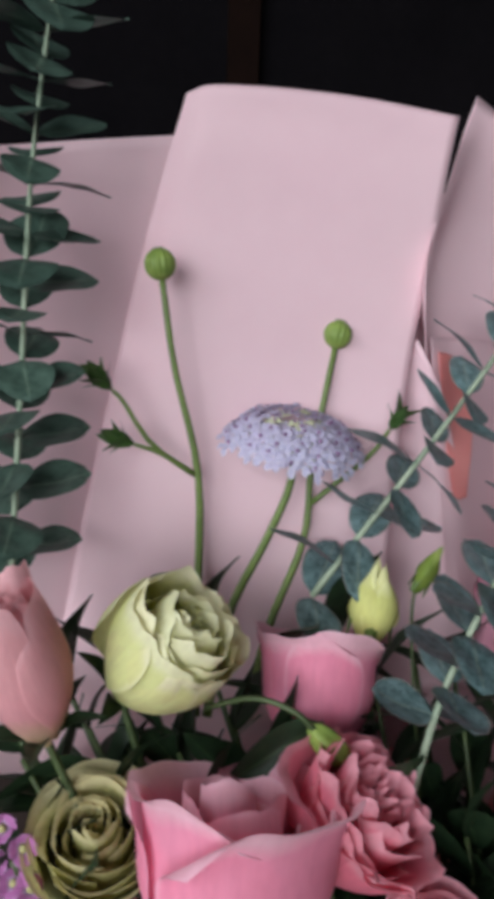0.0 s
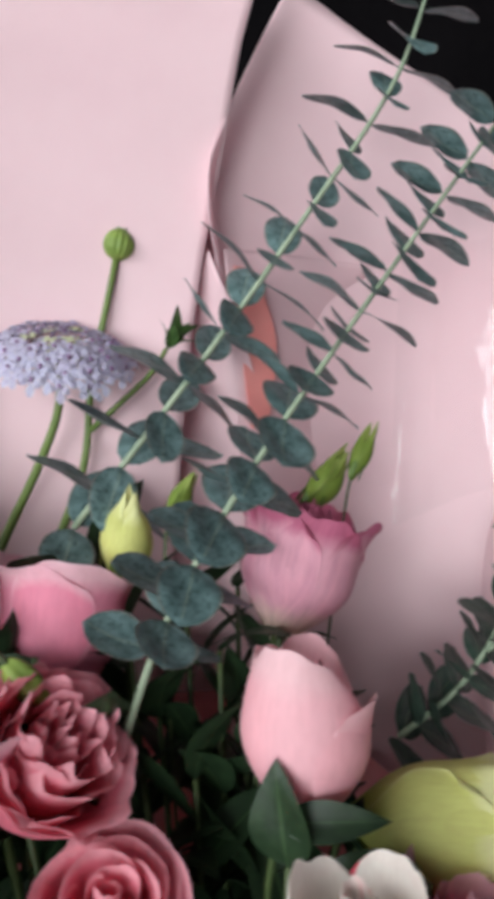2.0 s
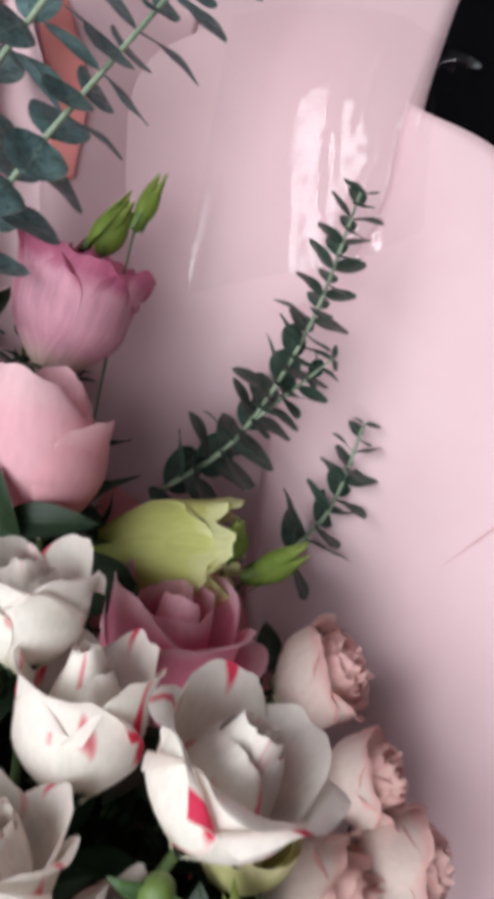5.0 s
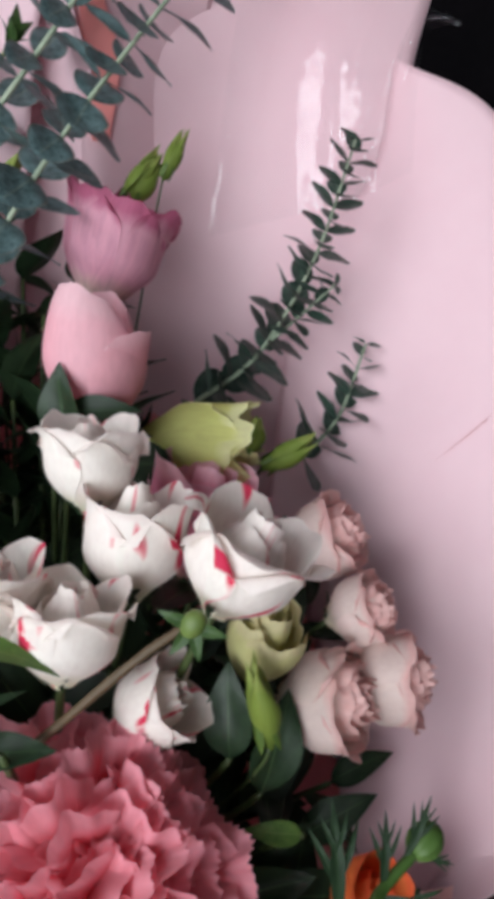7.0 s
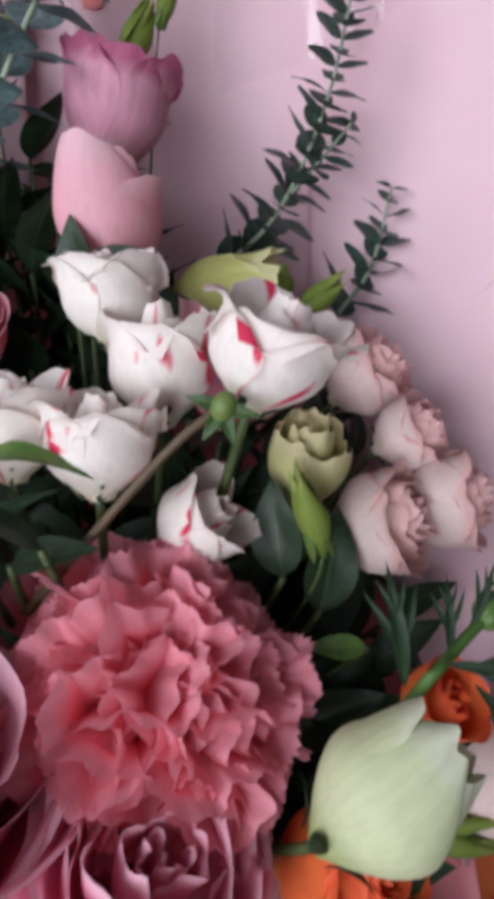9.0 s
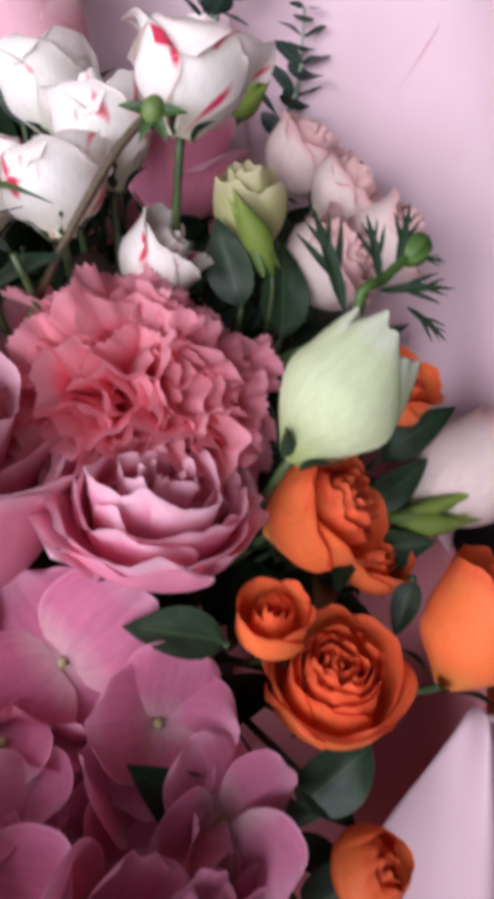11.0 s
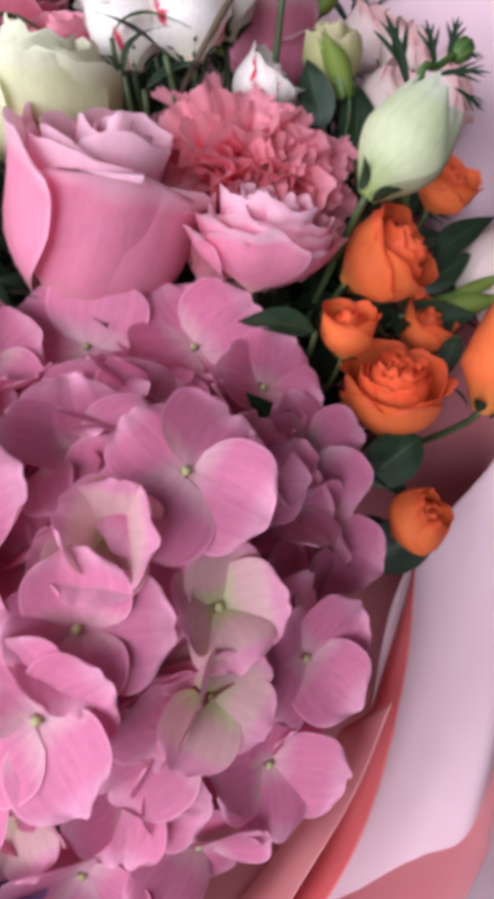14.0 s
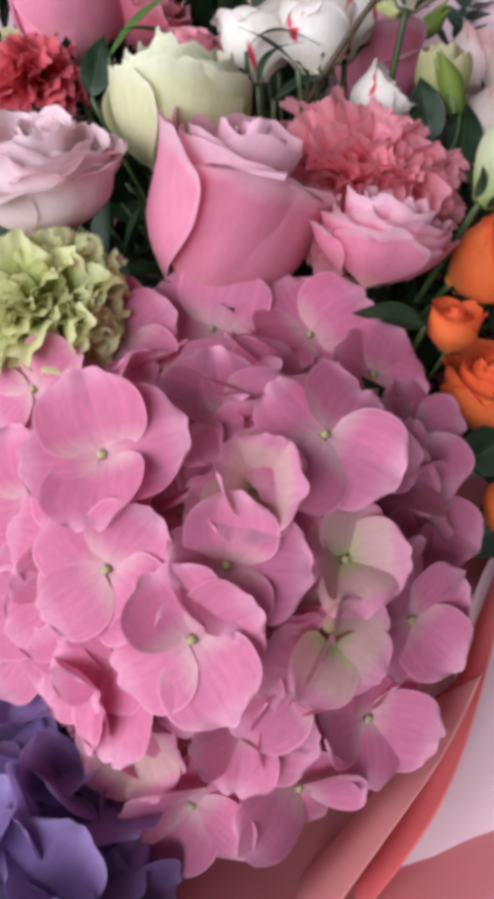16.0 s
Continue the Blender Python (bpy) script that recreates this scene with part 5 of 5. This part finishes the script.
for place, axis, r, h, o, sd, what in (
    ((0.0747, 0.0220, 0.9879), (0.84, -0.25, 0.50), 0.0160, 0.0320, 0.5, 51, "open"),
    ((0.0549, -0.0037, 0.9771), (0.264, 0.138, 0.954), 0.0095, 0.0205, 0.2, 52, "half closed"),
    ((0.0688, -0.0105, 0.9494), (0.24, 0.06, 0.95), 0.0178, 0.0310, 0.6, 53, "wide open"),
    ((0.1174, -0.0013, 0.9490), (0.563, 0.350, 0.749), 0.0164, 0.0450, -0.1, 54, "cup-shaped"),
    ((0.0930, 0.0280, 0.9520), (0.60, -0.1, 0.8), 0.0115, 0.0210, 0.3, 55, "half hidden"),
    ((0.0671, -0.0510, 0.9233), (0.729, -0.199, 0.655), 0.0122, 0.0215, -0.35, 56, "closed"),
    ((0.1107, 0.0578, 0.9964), (0.535, -0.163, 0.829), 0.0115, 0.0220, 0.2, 57, "small"),
):
    f = o if o > 0 else (-0.8 if o < -0.3 else 0.0)
    bloom("spray_rose", what + " orange spray rose", place, axis, r, h, M["orange_rose"], 0.2 if o > 0.3 else min(o, 0.1), (2, 3, 4, 5, 5) if o > 0.3 else (2, 3, 3), seed=sd, ruffle=0.05, facing=(-0.062, -0.744, 0.665), heart=(0.88, 1.02) if o > 0.3 else (0.75, 0.92), outer=((-75, 1.0, 0.95, 0.95, 0.5 * f - 0.1, 0.12 + 0.1 * f, 0.04), (-12, 1.02, 0.84, 1.05, 0.5 * f - 0.1, 0.12 + 0.1 * f, 0.06), (55, 1.0, 0.93, 0.95, 0.6 * f - 0.1, 0.12 + 0.1 * f, 0.06), (125, 0.97, 0.97, 1.0, 0.4 * f - 0.1, 0.1, 0.04), (-145, 0.97, 0.97, 1.0, 0.4 * f - 0.1, 0.1, 0.04)), shoulder=0.32, frill=0.012, group="orange spray roses")
bloom("lisianthus", "pale blush lisianthus with closed petals", (0.1355, 0.0528, 0.9556), (0.881, 0.071, 0.467), 0.0196, 0.0497, M["blush_rose"], -0.15, (2, 3), seed=58, shape="lis", ruffle=0.02, heart=(0.8, 0.9), facing=(-0.062, -0.744, 0.665), outer=((140, 0.95, 0.95, 1.0, -0.2, 0.08, 0.05), (-120, 0.95, 0.95, 1.0, -0.2, 0.08, 0.05), (45, 1.0, 0.95, 1.0, -0.15, 0.1, 0.06), (-35, 1.02, 1.0, 1.1, -0.25, 0.08, 0.06)), shoulder=0.4)
bloom("lisianthus_bud", "slim green lisianthus bud", (0.1164, 0.0375, 0.9562), (0.966, -0.195, 0.172), 0.0070, 0.0341, M["bud"], -0.42, (2, 3), ruffle=0.0, point=0.1, shape="lis", seed=59, fs=(0.5, 0.9))

# ---------------------------------------------------------------- hydrangeas
EYE_GREEN = plain_material("floret_eye", lin(150, 150, 95), lin(190, 180, 130), 400, 0.6)


def hydrangea(name, label, centre, axis, ra, rz, n, size, mat, alt, seed, cover=0.62, main=()):
    """A dome of four-petalled florets on short stalks."""
    ob = thing(name, label, "flower", centre)
    rot = frame_of(axis)
    rnd = random.Random(seed)
    here = Vector(centre)
    for place, way, big, turn, bend, green in main:
        floret(ob, Vector(place) - here, way, big, alt if green else mat, turn, int(turn * 7 + big * 1e5), bend, EYE_GREEN)
    for k in range(n):
        c = 1 - 2 * cover * (k + 0.5) / n
        s = math.sqrt(max(0, 1 - c * c))
        a = k * 2.399963 + rnd.uniform(-0.15, 0.15)
        d = Vector((s * math.cos(a), s * math.sin(a), c))
        depth = rnd.choice((0.98, 0.94, 0.88, 0.8))
        p = rot @ Vector((d.x * ra * depth, d.y * ra * depth, d.z * rz * depth))
        if depth > 0.92 and any((p + here - Vector(q[0])).length < 0.7 * q[2] for q in main):
            continue
        nrm = rot.to_3x3() @ (d + Vector((rnd.uniform(-0.26, 0.26), rnd.uniform(-0.26, 0.26), rnd.uniform(-0.1, 0.25))))
        floret(ob, p, nrm, size * rnd.uniform(0.8, 1.12), alt if alt and rnd.random() < 0.16 else mat, rnd.uniform(0, 90), rnd.randint(0, 10**6), rnd.choice((3, 8, 12, 20, 32)), EYE_GREEN)
    inner = grid_mesh("core", 20, 12, lambda u, v: tuple(rot @ Vector((0.62 * ra * math.sin(2.4 * v) * math.cos(math.tau * u), 0.62 * ra * math.sin(2.4 * v) * math.sin(math.tau * u), 0.62 * rz * math.cos(2.4 * v)))), LEAF)
    child("core", inner, ob, None, "dark green leafy heart of the flower head")
    stem_from(centre, axis, rz * 0.5, ob, STEM_DARK, 0.004)
    return ob


hydrangea("hydrangea", "big pink hydrangea head with round petals", (-0.0413, -0.0594, 0.9312), (0.070, -0.651, 0.755), 0.0739, 0.0668, 128, 0.0223, M["hydrangea"], M["hydrangea_green"], 61, 0.72, (
    ((-0.0440, -0.1311, 0.9748), (0.055, -0.745, 0.664), 0.0206, 20, 6, 0),
    ((-0.0642, -0.1153, 0.9864), (-0.143, -0.685, 0.715), 0.0220, 40, 6, 0),
    ((-0.0340, -0.1152, 0.9826), (0.214, -0.705, 0.676), 0.0200, 70, 26, 0),
    ((-0.0636, -0.0916, 1.0046), (-0.071, -0.526, 0.847), 0.0229, 10, 32, 0),
    ((-0.0246, -0.0970, 0.9916), (0.188, -0.540, 0.820), 0.0185, 50, 44, 1),
    ((-0.0042, -0.0859, 0.9975), (0.289, -0.495, 0.819), 0.0237, 15, 8, 0),
    ((-0.0028, -0.1061, 0.9692), (0.415, -0.671, 0.615), 0.0184, 65, 34, 1),
    ((-0.0087, -0.1200, 0.9524), (0.345, -0.812, 0.471), 0.0191, 30, 40, 1),
    ((0.0170, -0.1032, 0.9345), (0.567, -0.680, 0.465), 0.0211, 5, 20, 0),
    ((-0.0690, -0.0101, 0.9945), (-0.029, -0.624, 0.781), 0.0242, 25, 10, 0),
    ((-0.0369, -0.0005, 0.9879), (0.073, -0.632, 0.772), 0.0260, 60, 8, 0),
    ((-0.0001, -0.0034, 0.9815), (0.185, -0.582, 0.792), 0.0262, 10, 12, 0),
    ((0.0210, -0.0198, 0.9706), (0.377, -0.605, 0.701), 0.0236, 40, 14, 0),
    ((0.0324, -0.0416, 0.9570), (0.497, -0.648, 0.578), 0.0231, 70, 12, 0),
    ((0.0307, -0.0641, 0.9388), (0.544, -0.690, 0.476), 0.0212, 20, 16, 0),
    ((-0.0588, -0.1333, 0.8919), (-0.071, -0.985, 0.157), 0.0258, 45, 16, 0),
    ((-0.0243, -0.1302, 0.8898), (0.224, -0.968, 0.115), 0.0245, 15, 22, 0),
    ((0.0006, -0.1170, 0.9042), (0.414, -0.837, 0.358), 0.0224, 55, 26, 0),
    ((-0.0372, -0.1251, 0.9195), (0.022, -0.890, 0.455), 0.0218, 75, 24, 0),
    ((-0.0715, -0.1224, 0.9143), (-0.197, -0.908, 0.370), 0.0208, 35, 30, 1),
    ((-0.0953, -0.0735, 0.9768), (-0.344, -0.628, 0.698), 0.0224, 5, 18, 0),
    ((-0.1057, -0.0927, 0.9331), (-0.369, -0.754, 0.543), 0.0226, 65, 22, 0),
    ((-0.0976, -0.0359, 0.9933), (-0.236, -0.580, 0.780), 0.0229, 30, 14, 0)))
hydrangea("hydrangea", "purple hydrangea head low at the front", (-0.1275, -0.1405, 0.8775), (0.104, -0.352, 0.930), 0.0500, 0.0450, 52, 0.0245, M["purple"], None, 62)

# ---------------------------------------------------------------- leaves between the flowers


def gap_leaf(place, way, face, length, width, mat=LEAF, label="dark green leaf between the flowers", tip=1.0, bend=0.15):
    return leaf_spray("leaf", label, place, way, face, length, width, mat, tip, bend)
# leafy stems that fill the gaps below the blooms
for k in range(74):
    gy = -0.08 + 0.355 * (k + 0.5) / 74
    most = 0.045 if gy < 0.02 else (0.09 if gy < 0.17 else 0.055)
    gx = -0.21 + (most + 0.21) * ((k * 0.618034) % 1.0)
    gz = 1.075 + (gy - 0.25) * 0.33 - 0.036 - 0.10 * max(0, abs(gx + 0.03) - 0.10)
    tip_at = Vector((gx, gy, gz))
    foot = ROOT.lerp(tip_at, 0.45)
    foliage("foliage_stem", "dark green leafy stem between the flowers", [foot, foot.lerp(tip_at, 0.5) + Vector((0, 0, 0.01)), tip_at], 9, 0.042, 0.020, LEAF, k)
for k in range(30):
    gx, gy = -0.215 + 0.23 * ((k * 0.618034) % 1.0), 0.215 + 0.085 * (k + 0.5) / 30
    tip_at = Vector((gx, gy, 1.052 + (gy - 0.22) * 0.40 + 0.008 * math.sin(k * 2.1) - 0.1 * max(0.0, gx + 0.05)))
    foot = ROOT.lerp(tip_at, 0.5)
    foliage("foliage_stem", "dark green leafy stem before the pink paper", [foot, foot.lerp(tip_at, 0.5) + Vector((0, -0.008, 0.01)), tip_at], 9, 0.040, 0.019, LEAF, 100 + k)
for k in range(20):
    gy = 0.03 + 0.17 * (k + 0.5) / 20
    tip_at = Vector((0.06 + 0.055 * ((k * 0.618034) % 1.0), gy, 0.958 + (gy - 0.03) * 0.24))
    foot = ROOT.lerp(tip_at, 0.4)
    foliage("foliage_stem", "dark green leafy stem below the spray roses", [foot, foot.lerp(tip_at, 0.5) + Vector((0.004, 0, 0.008)), tip_at], 8, 0.036, 0.017, LEAF, 200 + k)
gap_leaf((0.0424, -0.0095, 0.9825), (-0.916, 0.307, 0.258), (0.199, -0.236, 0.951), 0.0275, 0.0155)
gap_leaf((0.0081, 0.1933, 1.0547), (-0.174, 0.336, 0.926), (-0.462, -0.764, 0.450), 0.0311, 0.0202)
gap_leaf((0.0052, 0.1987, 1.0658), (0.953, -0.174, 0.247), (-0.076, -0.539, 0.839), 0.0311, 0.0124)
gap_leaf((0.0486, 0.1908, 1.0495), (-0.999, -0.046, -0.018), (-0.097, -0.566, 0.819), 0.0353, 0.0202, tip=0.0)
gap_leaf((-0.0015, 0.0752, 1.0482), (0.927, -0.093, 0.363), (-0.288, -0.154, 0.945), 0.0236, 0.0111)
gap_leaf((0.0924, 0.0731, 1.0043), (-0.996, 0.053, 0.071), (0.011, -0.534, 0.845), 0.0185, 0.0084, FRESH, "small pale green leaf beside the orange rose")
gap_leaf((-0.0701, 0.2413, 1.0875), (-0.861, -0.315, -0.399), (0.231, -0.671, 0.705), 0.0395, 0.0158)
gap_leaf((-0.0701, 0.1102, 1.0672), (0.789, 0.335, 0.515), (-0.402, -0.212, 0.891), 0.0479, 0.0113, FRESH, "curling green leaf over the cream flower")
gap_leaf((0.0089, 0.0700, 1.0591), (-0.724, 0.113, 0.680), (0.534, 0.036, 0.845), 0.0272, 0.0091, LEAF, "narrow dark leaf by the white roses")
gap_leaf((-0.0819, 0.1106, 1.0526), (0.328, 0.523, 0.787), (0.170, -0.704, 0.690), 0.0286, 0.0156)


gap_leaf((-0.0075, 0.0719, 1.0548), (0.606, 0.356, 0.711), (-0.648, -0.258, 0.717), 0.0243, 0.0079, LEAF, "curling dark leaf by the cream flower", bend=0.6)
gap_leaf((-0.0102, 0.0923, 1.0642), (0.948, -0.081, 0.307), (-0.078, 0.126, 0.989), 0.0287, 0.0096, FRESH, "curling green leaf by the white roses", bend=0.6)
gap_leaf((-0.0350, 0.1096, 1.0637), (-0.845, -0.009, 0.535), (0.234, 0.115, 0.965), 0.0378, 0.0116, FRESH, "long green leaf bending over the flowers", bend=0.45)
gap_leaf((0.0544, -0.0257, 0.9354), (0.584, -0.637, -0.503), (0.266, -0.357, 0.895), 0.0227, 0.0132)
gap_leaf((0.0460, -0.0356, 0.9130), (0.833, -0.468, -0.296), (0.199, -0.236, 0.951), 0.0234, 0.0117)
gap_leaf((0.1045, 0.0179, 0.9512), (-0.538, -0.610, -0.582), (-0.303, -0.493, 0.815), 0.0199, 0.0105)
gap_leaf((0.0690, 0.0900, 1.0180), (-0.10, 0.55, 0.83), (-0.3, -0.75, 0.55), 0.0300, 0.0170)
gap_leaf((0.0800, 0.0850, 1.0060), (0.25, 0.60, 0.75), (0.2, -0.75, 0.6), 0.0330, 0.0190)
gap_leaf((0.0520, -0.0330, 0.9300), (0.75, 0.20, 0.35), (0.2, -0.6, 0.75), 0.0270, 0.0190, tip=0.0)
gap_leaf((0.0470, -0.0520, 0.9080), (0.80, 0.05, 0.30), (0.2, -0.6, 0.75), 0.0290, 0.0200, tip=0.0)
# hanging bud on a bent stalk over the pink roses
nod = thing("lisianthus_bud", "drooping green bud on a bent stalk over the pink roses", "flower bud", (-0.0695, 0.2284, 1.0904))
child("stem", tube_mesh("stem", [Vector(q) - nod.location for q in ((-0.1095, 0.2453, 1.0905), (-0.0944, 0.2403, 1.0992), (-0.0817, 0.2333, 1.1003), (-0.0734, 0.2293, 1.0945))], 0.0010, 0.0011, STEM_DARK, 6, 14), nod)
child("bud", ball_mesh("bud", 0.0045, BUD, 5, 0.10, 2.0, point=0.8), nod, frame_of((0.726, -0.393, -0.564)))

# ---------------------------------------------------------------- the cut-leaved shoot above the pale lisianthus
shoot = thing("lace_flower_shoot", "fresh green shoot with a bud and deeply cut leaves", "shoot", (0.092, 0.036, 1.032))
sp = shoot.location
way = [Vector(q) - sp for q in ((0.0921, 0.0385, 1.0415), (0.1012, 0.0454, 1.0449), (0.1131, 0.0545, 1.0465))]
child("stem", tube_mesh("stem", [Vector((0, 0.02, -0.06)), *way], 0.0015, 0.0014, FRESH, 7, 12), shoot)
child("bud", ball_mesh("bud", 0.0041, FRESH, 8, 0.08, 1.3), shoot, Matrix.Translation(way[-1]) @ frame_of(way[-1] - way[0]))
CUT = leaf_mesh("cut", 1.0, 0.15, LEAF, 0.12, 0.1)
for base, tipward, size in (
    ((0.0893, 0.0396, 1.0411), (-0.094, 0.609, 0.787), 0.0286), ((0.1003, 0.0446, 1.0440), (0.013, 0.612, 0.791), 0.0190),
    ((0.1064, 0.0501, 1.0458), (0.441, 0.605, 0.663), 0.0171), ((0.0994, 0.0437, 1.0430), (0.977, -0.210, -0.027), 0.0198),
    ((0.1060, 0.0406, 1.0386), (0.602, -0.629, -0.493), 0.0141), ((0.1120, 0.0512, 1.0458), (0.964, -0.205, -0.167), 0.0086)):
    y = Vector(tipward)
    z = Vector((0.094, -0.591, 0.801))
    x = y.cross(z).normalized()
    z = x.cross(y)
    blade = Matrix((x, y, z)).transposed().to_4x4()
    for off, turn, long in ((0.0, 0, 1.0), (0.3, 24, 0.55), (0.3, -24, 0.55), (0.55, 20, 0.36), (0.55, -20, 0.36)):
        child("leaf", CUT, shoot, Matrix.Translation(Vector(base) - sp + y * size * off) @ blade @ Matrix.Rotation(radians(turn), 4, "Z") @ Matrix.Scale(size * long, 4))

# brown woody stem that carries the open white rose
twig = thing("rose_branch", "brown-green woody branch under the open white spray rose", "branch", (0.0525, 0.0926, 1.0808))
child("bark", tube_mesh("bark", [Vector(q) - twig.location for q in ((0.0525, 0.0930, 1.0813), (0.0396, 0.0878, 1.0730), (0.0187, 0.0800, 1.0524), (-0.0023, 0.0770, 1.0265))], 0.0012, 0.0014, STEM_BROWN, 7, 14, 0.08), twig)
child("receptacle", ball_mesh("receptacle", 0.0033, STEM, 0, 0, 1.3), twig, frame_of((0.507, 0.197, 0.839)))
for k, (dx, dy) in enumerate(((-0.8, 0.3), (-0.5, -0.7), (0.8, -0.25), (0.2, -0.9))):
    y = Vector((0.995, -0.067, 0.068)) * dx + Vector((-0.010, 0.634, 0.773)) * dy + Vector((-0.095, -0.770, 0.631)) * 0.2
    y.normalize()
    x = y.cross(Vector((-0.095, -0.770, 0.631))).normalized()
    child("sepal", leaf_mesh("twigsepal", 1.0, 0.40, SHOOT, 0.25, 0.15), twig, Matrix((x, y, x.cross(y))).transposed().to_4x4() @ Matrix.Scale(0.0095, 4))

# cluster of tiny lilac flowers low at the left
cluster = thing("waxflower_cluster", "cluster of tiny lilac flowers low among the leaves", "flower", (-0.1703, 0.2151, 1.0604))
for k, (dx, dy) in enumerate(((22, -10), (-15, -45), (-30, 15), (5, 50), (-10, 85), (35, 60), (-45, 55), (-40, -25))):
    floret(cluster, Vector((0.998, -0.052, 0.038)) * dx * 0.00018 - Vector((-0.015, 0.385, 0.923)) * dy * 0.00018, (0.038, -0.687, 0.726), 0.0043, M["lilac"], 31 * k, k, 35, EYE_GREEN)
stem_from(cluster.location, (0, 0, 1), 0.002, cluster, STEM_DARK)
